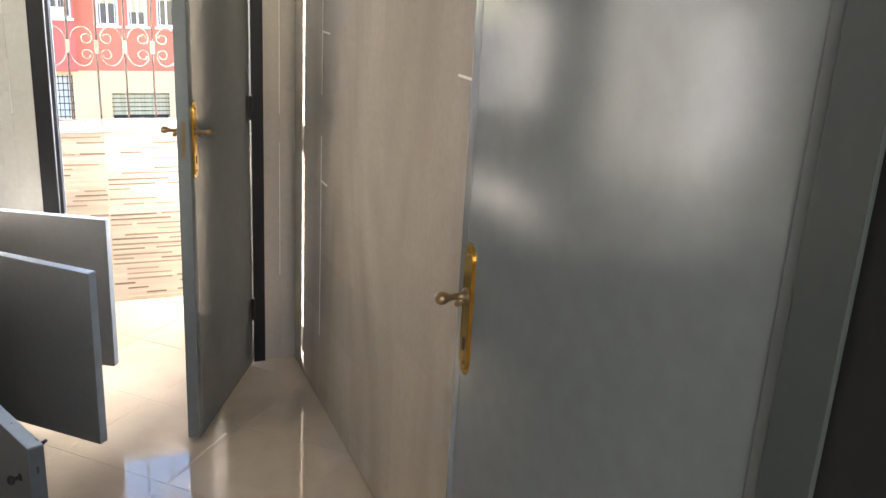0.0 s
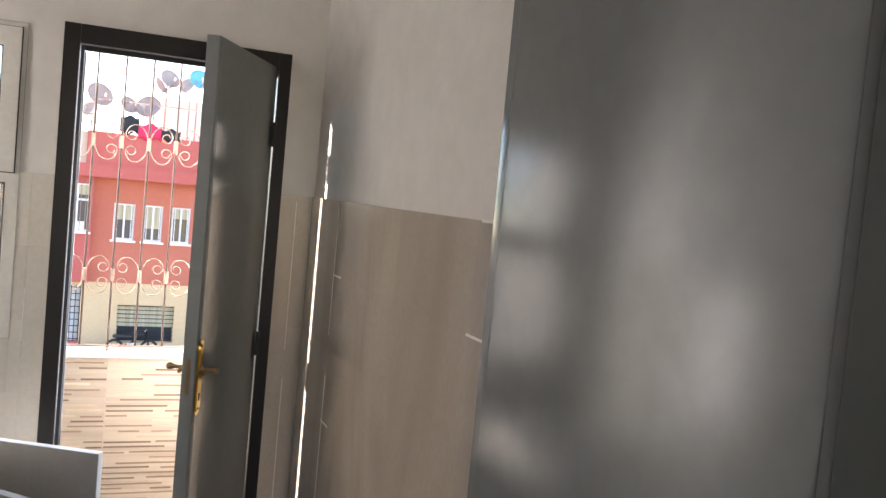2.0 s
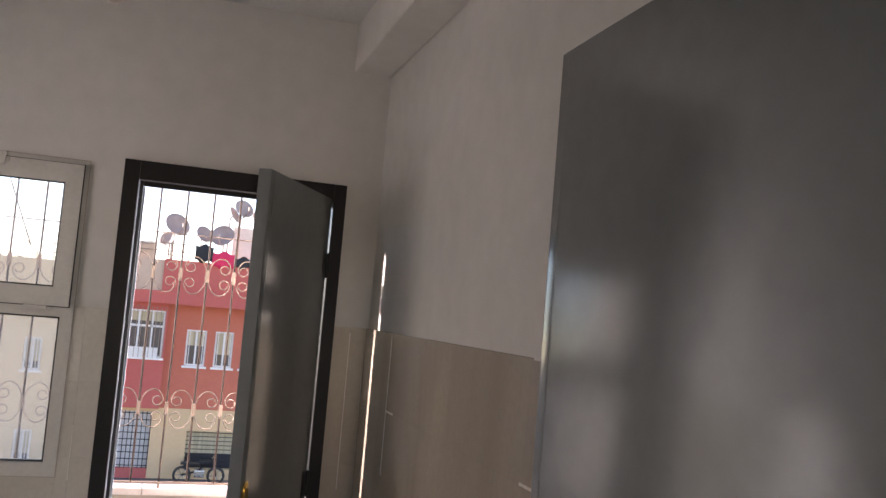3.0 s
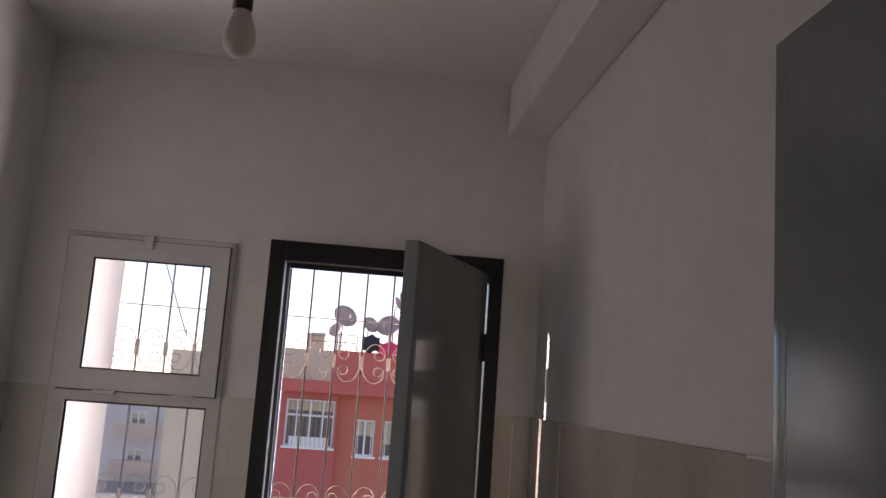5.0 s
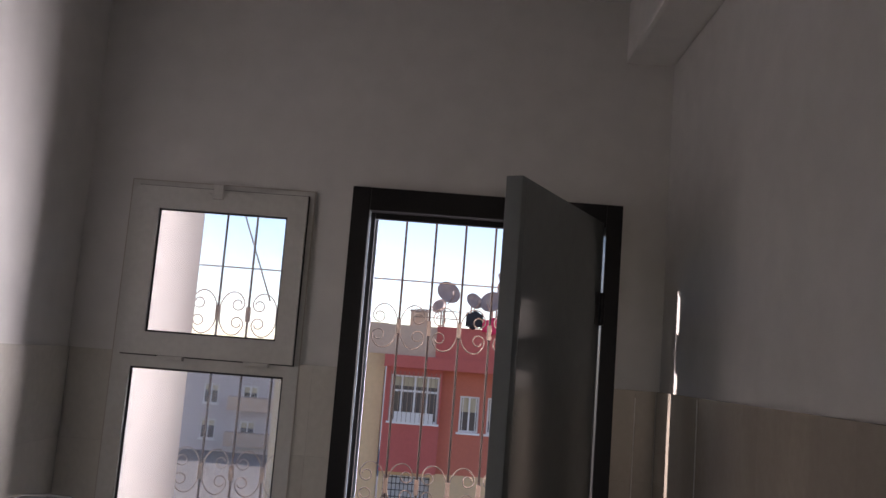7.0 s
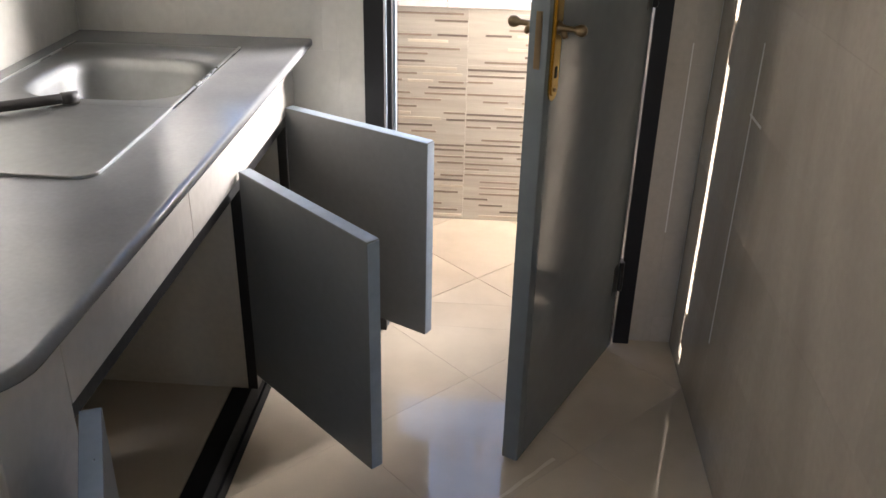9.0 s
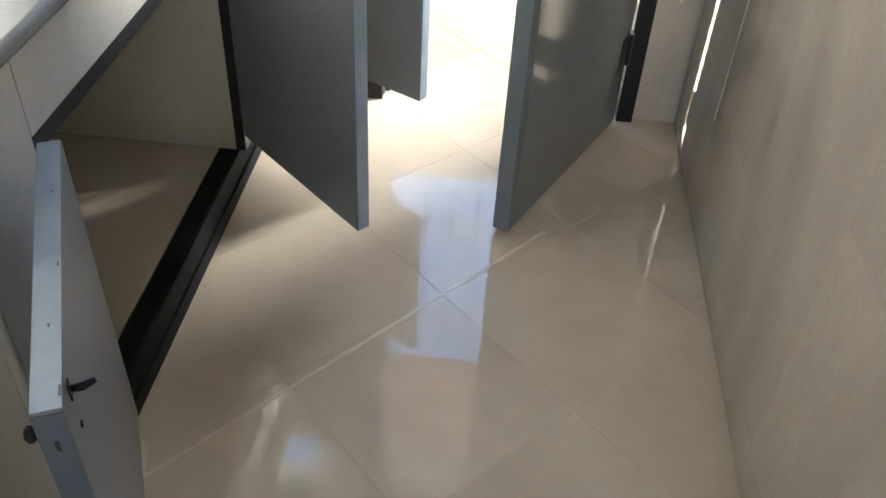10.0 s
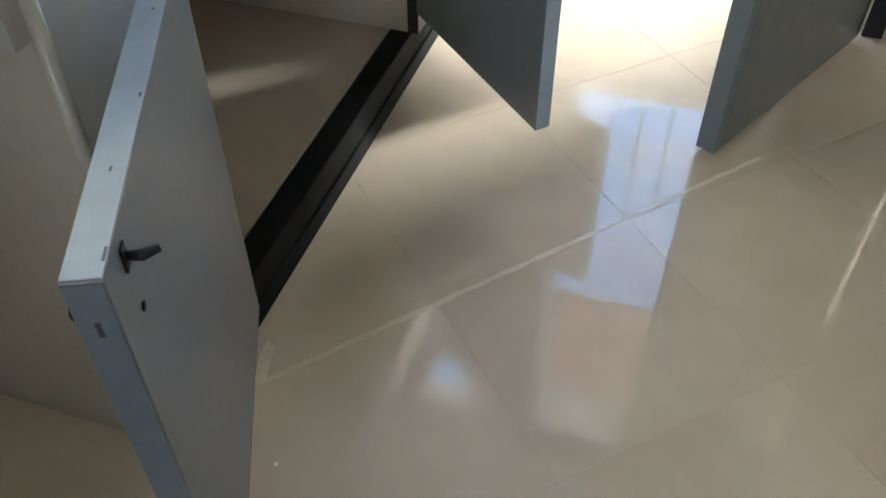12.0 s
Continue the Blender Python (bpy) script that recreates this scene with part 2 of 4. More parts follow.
def tube(bm, pts, r, sides=8, cap=True):
    """A round bar along a line of points; r is one radius or one for each point."""
    pts = [Vector(p) for p in pts]
    rings = []
    up = None
    for i, p in enumerate(pts):
        d = (pts[min(i + 1, len(pts) - 1)] - pts[max(i - 1, 0)]).normalized()
        if up is None:
            up = Vector((0, 0, 1)) if abs(d.z) < 0.9 else Vector((0, 1, 0))
        a = (up - d * up.dot(d)).normalized()
        up = a
        b = d.cross(a)
        rad = r[i] if isinstance(r, (list, tuple)) else r
        rings.append([bm.verts.new(p + (a * math.cos(k * math.tau / sides) + b * math.sin(k * math.tau / sides)) * rad) for k in range(sides)])
    for q, s in zip(rings, rings[1:]):
        for k in range(sides):
            f = bm.faces.new((q[k], q[(k + 1) % sides], s[(k + 1) % sides], s[k]))
            f.smooth = True
    if cap:
        bm.faces.new(rings[0][::-1])
        bm.faces.new(rings[-1])
    return bm


def lathe(bm, profile, centre=(0, 0, 0), axis="z", sides=20):
    """Turns (radius, height) pairs round an axis."""
    rings = []
    c = Vector(centre)
    for rad, h in profile:
        ring = []
        for k in range(sides):
            a, b = rad * math.cos(k * math.tau / sides), rad * math.sin(k * math.tau / sides)
            ring.append(bm.verts.new(c + (Vector((a, b, h)) if axis == "z" else Vector((a, h, b)) if axis == "y" else Vector((h, a, b)))))
        rings.append(ring)
    for q, s in zip(rings, rings[1:]):
        for k in range(sides):
            f = bm.faces.new((q[k], q[(k + 1) % sides], s[(k + 1) % sides], s[k]))
            f.smooth = True
    bm.faces.new(rings[0][::-1])
    bm.faces.new(rings[-1])
    return bm


def prism(bm, poly, z0, z1):
    """Stands a flat outline up between two heights."""
    lo = [bm.verts.new((x, y, z0)) for x, y in poly]
    hi = [bm.verts.new((x, y, z1)) for x, y in poly]
    n = len(poly)
    bm.faces.new(lo[::-1])
    bm.faces.new(hi)
    for i in range(n):
        bm.faces.new((lo[i], lo[(i + 1) % n], hi[(i + 1) % n], hi[i]))
    return bm


def mesh_of(name, bm, mat):
    bmesh.ops.recalc_face_normals(bm, faces=bm.faces)
    me = bpy.data.meshes.new(name)
    bm.to_mesh(me)
    bm.free()
    me.materials.append(mat)
    return me


def part(name, bm, mat, parent, label=""):
    o = new(name, mesh_of(name, bm, mat))
    o.parent = parent
    if label:
        o["label"] = label
    return o


def solid(name, bm, mat, label, category, kind="", group=""):
    return tagged(new(name, mesh_of(name, bm, mat)), label, category, group, kind)


def thing(name, m, label, category, group="", kind=""):
    o = new(name)
    o.empty_display_size = 0.1
    o.matrix_world = m
    return tagged(o, label, category, group, kind)


def pierced(bm, x0, x1, z0, z1, y0, y1, holes):
    """A wall in the xz plane with openings (xa, xb, za, zb) right through it."""
    xs = sorted({x0, x1, *[h[0] for h in holes], *[h[1] for h in holes]})
    for a, b in zip(xs, xs[1:]):
        zs = sorted({z0, z1, *[h[2] for h in holes if h[0] <= a and h[1] >= b], *[h[3] for h in holes if h[0] <= a and h[1] >= b]})
        for c, d in zip(zs, zs[1:]):
            mid = ((a + b) / 2, (c + d) / 2)
            if not any(h[0] < mid[0] < h[1] and h[2] < mid[1] < h[3] for h in holes):
                box(bm, a, y0, c, b, y1, d)
    bmesh.ops.remove_doubles(bm, verts=bm.verts, dist=1e-5)
    return bm


# ---- the plan ----
LEFT, RIGHT, FAR, NEAR, CEIL = -0.385, 1.265, 3.835, 1.10, 2.715
TILE_TOP, T = 1.585, 0.012
WALL_T = 0.14
DX0, DX1, DTOP = 0.372, 1.143, 2.10       # balcony door, outside of its frame
WX0, WX1, WZ0, WZ1 = -0.262, 0.262, 1.02, 2.075  # window hole
BAL_Y = 4.63

# shell
tagged(solid("wall_north", pierced(bmesh.new(), LEFT - 0.2, RIGHT + 0.2, -0.2, 3.1, FAR + T, FAR + T + 0.05,
             [(DX0, DX1, -0.01, DTOP), (WX0, WX1, WZ0, WZ1)]), M_WALL, "off-white painted plaster wall above marble tiles", "wall", "structure"))
# unseen outer hole is raised over the door so sun reaches the hinge gap
solid("wall_north_outer", pierced(bmesh.new(), LEFT - 0.2, RIGHT + 0.2, -0.2, 3.1, FAR + T + 0.05, FAR + T + WALL_T,
      [(DX0, DX1, -0.01, DTOP + 0.6), (WX0, WX1, WZ0, WZ1)]), M_BALWALL, "outer leaf of the wall, cut higher over the door to let the sun in", "wall", "structure")
solid("wall_east", boxes((RIGHT + T, 0.96, -0.2, RIGHT + T + 0.15, FAR + T, 3.1)), M_WALL, "off-white painted plaster wall above marble tiles", "wall", "structure")
solid("wall_west", boxes((LEFT - T - 0.15, 0.96, -0.2, LEFT - T, FAR + T, 3.1)), M_WALL, "off-white painted plaster wall", "wall", "structure")
solid("ceiling", boxes((LEFT - T, 0.96, CEIL, RIGHT + T, FAR + T, CEIL + 0.15)), M_CEIL, "flat white painted ceiling", "ceiling", "structure")
solid("beam", boxes((1.135, 1.12, 2.53, RIGHT + T - 0.001, FAR + T - 0.001, CEIL - 0.001), bevel=0.012), M_WALL, "white plastered beam under the ceiling along the wall", "beam", "structure")
# wall with the kitchen doorway, and the dark corridor behind it
KX0, KX1, KTOP = 0.36, 1.15, 2.10
solid("wall_south", pierced(bmesh.new(), LEFT - T, RIGHT + T, 0.0, CEIL, 0.98, NEAR, [(KX0, KX1, -0.01, KTOP)]), M_WALL,
      "off-white painted wall round the doorway", "wall", "structure")
solid("wall_corridor", boxes((-0.75, -0.9, -0.2, -0.6, 0.98, 3.1), (1.45, -0.9, -0.2, 1.6, 0.98, 3.1),
      (-0.6, 0.97, -0.2, LEFT - T - 0.15, 0.98, 3.1)), M_WALL, "plain painted corridor walls", "wall", "structure")
# unseen end wall; its opening is added to let light in from behind
solid("wall_corridor_end", pierced(bmesh.new(), -0.6, 1.45, -0.2, 3.1, -0.9, -0.75, [(0.15, 1.05, 0.85, 2.35)]), M_WALL, "plain painted unseen corridor wall with an opening added for light", "wall", "structure")
solid("ceiling_corridor", boxes((-0.6, -0.75, CEIL, 1.45, 0.96, CEIL + 0.15)), M_CEIL, "plain corridor ceiling", "ceiling", "structure")

# floor: bedding under diagonal tiles
floor = solid("floor", boxes((-0.6, -0.75, -0.15, 1.45, FAR + T, -0.006)), M_BEDDING, "glossy cream floor tiles laid on the diagonal", "floor", "structure")
balcony_floor = solid("floor_balcony", boxes((-0.3, FAR + T, -0.15, 2.2, BAL_Y + 0.14, -0.006)), M_BEDDING, "glossy cream floor tiles on the balcony", "floor", "structure")

# kitchen door frame
kf = thing("door_frame_kitchen", pose(0, 0, 0), "dark painted steel frame round the kitchen doorway", "door frame", kind="structure")
part("jamb", boxes((KX1 - 0.045, 0.955, 0, KX1 + 0.03, NEAR + 0.025, KTOP + 0.03), bevel=0.003), M_KJAMB, kf)
part("jamb", boxes((KX0 - 0.03, 0.955, 0, KX0 + 0.045, NEAR + 0.025, KTOP + 0.03), bevel=0.003), M_KJAMB, kf)
part("head", boxes((KX0 + 0.045, 0.955, KTOP - 0.045, KX1 - 0.045, NEAR + 0.025, KTOP + 0.03), bevel=0.003), M_KJAMB, kf)
part("jamb_lining", boxes((KX1 - 0.052, 1.062, 0.002, KX1 - 0.0455, NEAR + 0.024, KTOP - 0.046), bevel=0.002), M_LINING, kf, "grey-green painted lining of the hinge jamb")


def plate_outline(w, h):
    pts = []
    for k in range(9):
        a = math.pi * k / 8
        pts.append((math.cos(a) * w / 2, h / 2 - w * 0.6 + math.sin(a) * w * 0.6))
    for k in range(9):
        a = math.pi + math.pi * k / 8
        pts.append((math.cos(a) * w / 2, -h / 2 + w * 0.6 + math.sin(a) * w * 0.6))
    return pts


def handle_set(door, x, z, face_y, side):
    """A long brass plate with a lever and a keyhole; side is +1 or -1, the way that it faces along y."""
    def flat(outline, y0, y1):
        bm = bmesh.new()
        prism(bm, outline, y0, y1)
        bmesh.ops.rotate(bm, verts=bm.verts, cent=(0, 0, 0), matrix=Euler((radians(90), 0, 0)).to_matrix())
        bmesh.ops.scale(bm, verts=bm.verts, vec=(1, -side, 1))
        bmesh.ops.translate(bm, verts=bm.verts, vec=(x, face_y, z))
        return bm
    plate = part("handle_plate", flat(plate_outline(0.042, 0.235), 0, 0.003), M_BRASS, door, "polished brass handle plate with rounded ends")
    part("raised_field", flat(plate_outline(0.029, 0.215), 0.003, 0.006), M_BRASS, plate)
    part("keyhole", flat([(px * 0.2, pz * 0.1 - 0.06) for px, pz in plate_outline(0.042, 0.235)], 0.006, 0.0068), M_GASKET, plate, "dark keyhole")
    for dz in (0.095, -0.095):
        b = bmesh.new()
        lathe(b, [(0.004, 0.0), (0.004, 0.002), (0.002, 0.003)], (0, 0, 0), "y", 10)
        bmesh.ops.scale(b, verts=b.verts, vec=(1, side, 1))
        bmesh.ops.translate(b, verts=b.verts, vec=(x, face_y + side * 0.006, z + dz))
        part("screw", b, M_BRONZE, plate)
    b = bmesh.new()
    lathe(b, [(0.013, 0.0055), (0.013, 0.009), (0.008, 0.012), (0.0062, 0.02), (0.0058, 0.036), (0.0085, 0.041), (0.0115, 0.048), (0.0112, 0.056), (0.007, 0.061), (0.002, 0.0625)], (0, 0, 0), "y", 14)
    tube(b, [(0, 0.012, -0.002), (0.003, 0.018, -0.010), (0.004, 0.022, -0.018)], [0.006, 0.007, 0.005], 10)
    bmesh.ops.scale(b, verts=b.verts, vec=(1, side, 1))
    bmesh.ops.translate(b, verts=b.verts, vec=(x, face_y, z + 0.026))
    part("lever", b, M_BRONZE, plate, "dull bronze knob handle on a short stem")
    return plate


def door_leaf(name, m, w, h, z0, label, handle_z, inset=0.036, crown=0.0):
    """A flush metal leaf. x runs from the hinge to the free edge, +y is the seen face."""
    d = thing(name, m, label, "door", kind="structure")
    t = 0.04
    skin = bmesh.new()
    n = 24
    bow = [max(0.0, crown * math.sin(math.pi * k / n)) for k in range(n + 1)]
    front = [[skin.verts.new((0.004 + (w - 0.004) * k / n, bow[k], z)) for k in range(n + 1)] for z in (z0, z0 + h)]
    back = [[skin.verts.new((0.004 + (w - 0.004) * k / n, -t, z)) for k in range(n + 1)] for z in (z0, z0 + h)]
    for k in range(n):
        skin.faces.new((front[0][k], front[0][k + 1], front[1][k + 1], front[1][k])).smooth = True
        skin.faces.new((back[0][k], back[0][k + 1], back[1][k + 1], back[1][k]))
        for r in (0, 1):
            skin.faces.new((front[r][k], front[r][k + 1], back[r][k + 1], back[r][k]))
    for k in (0, n):
        skin.faces.new((front[0][k], front[1][k], back[1][k], back[0][k]))
    bmesh.ops.recalc_face_normals(skin, faces=skin.faces)
    rim = [e for e in skin.edges if len(e.link_faces) == 2 and e.calc_face_angle() > 0.8]
    bmesh.ops.bevel(skin, geom=rim, offset=0.0025, segments=2, affect="EDGES", profile=0.7)
    for f in skin.faces:
        f.smooth = f.normal.y > 0.9 and f.calc_area() > 0.01
    part("leaf", skin, M_DOOR, d)
    # folded seams along both long edges
    part("edge_strip", boxes((w - 0.028, 0.0005, z0 + 0.004, w - 0.0265, 0.0016, z0 + h - 0.004)), M_DOOR, d)
    part("edge_strip", boxes((0.018, 0.0005, z0 + 0.004, 0.0195, 0.0016, z0 + h - 0.004)), M_SLATE, d, "dark folded seam")
    handle_set(d, w - inset, handle_z, 0.0, 1)
    handle_set(d, w - inset, handle_z, -t, -1)
    part("latch", boxes((w - 0.002, -t * 0.66, handle_z - 0.05, w + 0.0012, -t * 0.34, handle_z + 0.06), bevel=0.0005), M_BRONZE, d, "dull bronze latch plate")
    return d


kd_dir = math.degrees(math.atan2(0.70, -0.018))
kitchen_door = door_leaf("door_1", pose(1.107, 1.128, 0, 0, 0, kd_dir), 0.709, 2.045, 0.012, "blue-grey painted metal door standing wide open against the wall", 1.01, 0.044, 0.008)

# ---- balcony door ----
bf = thing("door_frame_balcony", pose(0, 0, 0), "black-brown painted door frame with stepped rebates", "door frame", kind="structure")
FY0, FY1 = FAR - 0.022, FAR + T + WALL_T + 0.006
part("jamb", boxes((DX0, FY0, 0, DX0 + 0.052, FY0 + 0.05, DTOP), (DX0, FY0 + 0.05, 0, DX0 + 0.066, FY1, DTOP), bevel=0.003), M_JAMB, bf)
part("jamb", boxes((DX1 - 0.046, FY0, 0, DX1, FY1, DTOP), bevel=0.003), M_JAMB, bf)
part("head", boxes((DX0 + 0.052, FY0, DTOP - 0.066, DX1 - 0.046, FY0 + 0.05, DTOP), (DX0 + 0.066, FY0 + 0.05, DTOP - 0.082, DX1 - 0.046, FY0 + 0.07, DTOP), bevel=0.003), M_JAMB, bf)
part("bead", boxes((DX0 + 0.066, FY0 + 0.078, 0, DX0 + 0.073, FY0 + 0.09, DTOP - 0.082), bevel=0.001), M_CABEDGE, bf, "pale weathered rebate bead")
part("bead", boxes((DX0 + 0.052, FY0 + 0.03, 0, DX0 + 0.0545, FY0 + 0.036, DTOP - 0.066), bevel=0.0005), M_CABEDGE, bf, "pale weathered rebate bead")

HX, HY = 1.090, FY0 - 0.0185
EX, EY = 0.812, 3.245
bl_w = math.hypot(EX - HX, EY - HY)
bl_ang = math.degrees(math.atan2(EY - HY, EX - HX))
balcony_door = door_leaf("door_2", pose(HX, HY, 0, 0, 0, bl_ang), bl_w, 2.03, 0.012, "grey painted metal balcony door standing half open", 1.015)
for hz in (1.80, 1.03, 0.24):
    b = bmesh.new()
    lathe(b, [(0.0075, -0.045), (0.0085, -0.04), (0.0085, -0.002), (0.0075, 0.0), (0.0085, 0.002), (0.0085, 0.04), (0.0075, 0.045)], (0.006, 0.004, hz), "z", 12)
    box(b, 0.004, -0.006, hz - 0.045, 0.05, 0.001, hz + 0.045)
    box(b, -0.0185, -0.036, hz - 0.043, 0.0035, 0.0, hz + 0.043)
    part("hinge", b, M_JAMB, balcony_door, "dark steel pin hinge")

# ---- window: fixed pane below, hinged sash above ----
win = thing("window_1", pose(0, 0, 0), "white window with a tilting sash above a fixed pane", "window", kind="structure")
part("window_frame", pierced(bmesh.new(), WX0, WX1, WZ0, WZ1, FAR - 0.004, FAR + 0.05, [(-0.212, 0.222, 1.066, 1.545), (-0.20, 0.215, 1.615, 2.02)]), M_PVC, win)
sash = part("sash", pierced(bmesh.new(), -0.238, 0.246, 1.580, 2.058, FAR - 0.022, FAR - 0.0055, [(-0.175, 0.193, 1.643, 1.995)]), M_PVC, win, "white sash frame")
part("gasket", pierced(bmesh.new(), -0.178, 0.196, 1.640, 1.998, FAR - 0.012, FAR - 0.007, [(-0.170, 0.188, 1.648, 1.990)]), M_GASKET, sash, "black rubber gasket")
part("pane", boxes((-0.174, FAR - 0.011, 1.644, 0.192, FAR - 0.008, 1.994)), M_GLASS, sash)
part("gasket", pierced(bmesh.new(), -0.216, 0.226, 1.062, 1.549, FAR + 0.008, FAR + 0.014, [(-0.206, 0.216, 1.072, 1.539)]), M_GASKET, win, "black rubber gasket")
part("pane", boxes((-0.211, FAR + 0.009, 1.067, 0.221, FAR + 0.012, 1.544)), M_GLASS, win)
# dark ring that puts in the shadow between sash and frame
part("shadow_gap", pierced(bmesh.new(), -0.2415, 0.2495, 1.5765, 2.0615, FAR - 0.0085, FAR - 0.0045, [(-0.236, 0.244, 1.582, 2.056)]), M_GASKET, win, "dark strip for the shadow in the joint round the sash")
part("outer_joint", pierced(bmesh.new(), WX0 - 0.003, WX1 + 0.003, WZ0 - 0.003, WZ1 + 0.003, FAR - 0.003, FAR + 0.002, [(WX0, WX1, WZ0, WZ1)]), M_GROUT, win, "beige sealant line")
part("latch", boxes((-0.022, FAR - 0.036, 2.030, 0.006, FAR - 0.0225, 2.072), (-0.034, FAR - 0.030, 2.044, 0.018, FAR - 0.0225, 2.056), bevel=0.002), M_PVC, win, "small white turn latch")
for hx in (-0.13, 0.11):
    part("hinge", boxes((hx, FAR - 0.028, 1.568, hx + 0.07, FAR - 0.0045, 1.579), bevel=0.002), M_PVC, win, "white sash hinge")

# ---- light bulb ----
bulb = thing("light_bulb", pose(0.392, 2.56, 0.004), "unlit frosted bulb hanging in a brown holder from a short cord", "light bulb")
b = bmesh.new()
lathe(b, [(0.004, 2.236), (0.014, 2.239), (0.024, 2.248), (0.030, 2.262), (0.0315, 2.276), (0.029, 2.293), (0.0225, 2.311), (0.0165, 2.325), (0.0145, 2.333)], (0, 0, 0), "z", 24)
part("glass", b, M_BULB, bulb)
b = bmesh.new()
lathe(b, [(0.0165, 2.330), (0.019, 2.334), (0.019, 2.352), (0.0165, 2.356), (0.0165, 2.372), (0.010, 2.385), (0.004, 2.390)], (0, 0, 0), "z", 20)
part("socket", b, M_BAKELITE, bulb, "brown plastic lamp holder")
b = bmesh.new()
tube(b, [(0, 0, 2.388), (0.003, 0.001, 2.5), (0.001, 0, 2.6), (0, 0, CEIL - 0.018)], 0.003, 6)
part("cord", b, M_RUBBER, bulb, "dark twisted cord")
b = bmesh.new()
lathe(b, [(0.03, CEIL - 0.018), (0.034, CEIL - 0.012), (0.034, CEIL - 0.0045)], (0, 0, 0), "z", 20)
part("ceiling_rose", b, M_WHITE, bulb)

# ---- sink run ----
CZ, CF, CN = 0.865, 0.234, 2.285       # worktop top, front edge, near end
SX0, SX1, SY0, SY1 = -0.335, 0.085, 3.22, 3.70
R, EDGE = 0.09, 0.012


def worktop_outline(d):
    """The free edge from the wall round the corner to the far wall, drawn in by d."""
    line = [(LEFT + 0.001, CN + d, 0, -1)]
    for k in range(9):
        a = math.pi / 2 * (1 - k / 8)
        c, q = math.cos(a), math.sin(a)
        line.append((CF - R + (R - d) * c, CN + R - (R - d) * q, c, -q))
    return line + [(CF - d, SY0, 1, 0), (CF - d, FAR - 0.001, 1, 0)]


worktop = thing("worktop", pose(0, 0, 0), "glossy grey stone worktop with a rounded corner", "worktop")
top = bmesh.new()
line = worktop_outline(EDGE)
prism(top, [(x, y) for x, y, _, _ in line[:-1]] + [(LEFT + 0.001, SY0)], CZ - 0.021, CZ)
box(top, LEFT + 0.001, SY0, CZ - 0.021, SX0, SY1, CZ)
box(top, SX1, SY0, CZ - 0.021, CF - EDGE, SY1, CZ)
box(top, LEFT + 0.001, SY1, CZ - 0.021, CF - EDGE, FAR - 0.001, CZ)
bmesh.ops.remove_doubles(top, verts=top.verts, dist=1e-4)
part("slab", top, M_COUNTER, worktop)
b = bmesh.new()
rings = []
for x, y, nx, ny in line:
    rings.append([b.verts.new((x + nx * (EDGE + o), y + ny * (EDGE + o), CZ + dz)) for o, dz in
                  [(-EDGE, 0), (-0.006, 0.0003), (-0.002, -0.0015), (0, -0.006), (0, -0.015), (-0.002, -0.0195), (-0.006, -0.021), (-EDGE, -0.021)]])
for p, q in zip(rings, rings[1:]):
    for k in range(7):
        f = b.faces.new((p[k], q[k], q[k + 1], p[k + 1]))
        f.smooth = True
part("rounded_edge", b, M_COUNTER, worktop, "rounded polished front edge")

sink = thing("sink", pose(0, 0, 0), "stainless steel sink bowl set into the grey worktop", "sink")
N = 48
bcx, bcy, bw, bh = -0.10, 3.42, 0.175, 0.155


def squircle(cx, cy, rx, ry, p, k):
    a = math.tau * (k + 0.5) / N
    c, s = math.cos(a), math.sin(a)
    return (cx + rx * math.copysign(abs(c) ** (2 / p), c), cy + ry * math.copysign(abs(s) ** (2 / p), s))


b = bmesh.new()
rings = []
for rx, ry, p, z in [(None, None, 0, CZ + 0.003), (bw + 0.012, bh + 0.012, 3.4, CZ + 0.003), (bw, bh, 3.4, CZ - 0.004), (bw - 0.008, bh - 0.008, 3.4, CZ - 0.03),
                     (bw - 0.02, bh - 0.02, 3.2, CZ - 0.12), (bw - 0.05, bh - 0.05, 2.8, CZ - 0.148), (0.03, 0.03, 2, CZ - 0.152)]:
    ring = []
    for k in range(N):
        if rx is None:
            a = math.tau * (k + 0.5) / N
            c, s = math.cos(a), math.sin(a)
            tx = ((SX1 - bcx) if c > 0 else (SX0 - bcx)) / c if abs(c) > 1e-6 else 9
            ty = ((SY1 - bcy) if s > 0 else (3.22 - bcy)) / s if abs(s) > 1e-6 else 9
            q = min(tx, ty)
            ring.append(b.verts.new((bcx + c * q, bcy + s * q, z)))
        else:
            ring.append(b.verts.new((*squircle(bcx, bcy, rx, ry, p, k), z)))
    rings.append(ring)
for q, s in zip(rings, rings[1:]):
    for k in range(N):
        f = b.faces.new((q[k], q[(k + 1) % N], s[(k + 1) % N], s[k]))
        f.smooth = True
b.faces.new(rings[-1])
part("bowl", b, M_BOWL, sink, "rounded steel bowl")
DY0 = 2.85                             # near end of the drainer
b = bmesh.new()
line = [(SX0, SY0 - 0.001), (SX1, SY0 - 0.001)]
for cx, a0 in ((SX1 - 0.035, 0), (SX0 + 0.035, -90)):
    line += [(cx + 0.035 * math.cos(radians(a0 - 15 * k)), DY0 + 0.035 + 0.035 * math.sin(radians(a0 - 15 * k))) for k in range(7)]
prism(b, line, CZ + 0.0004, CZ + 0.003)
part("drainer", b, M_BOWL, sink, "flat dull steel drainer")
b = bmesh.new()
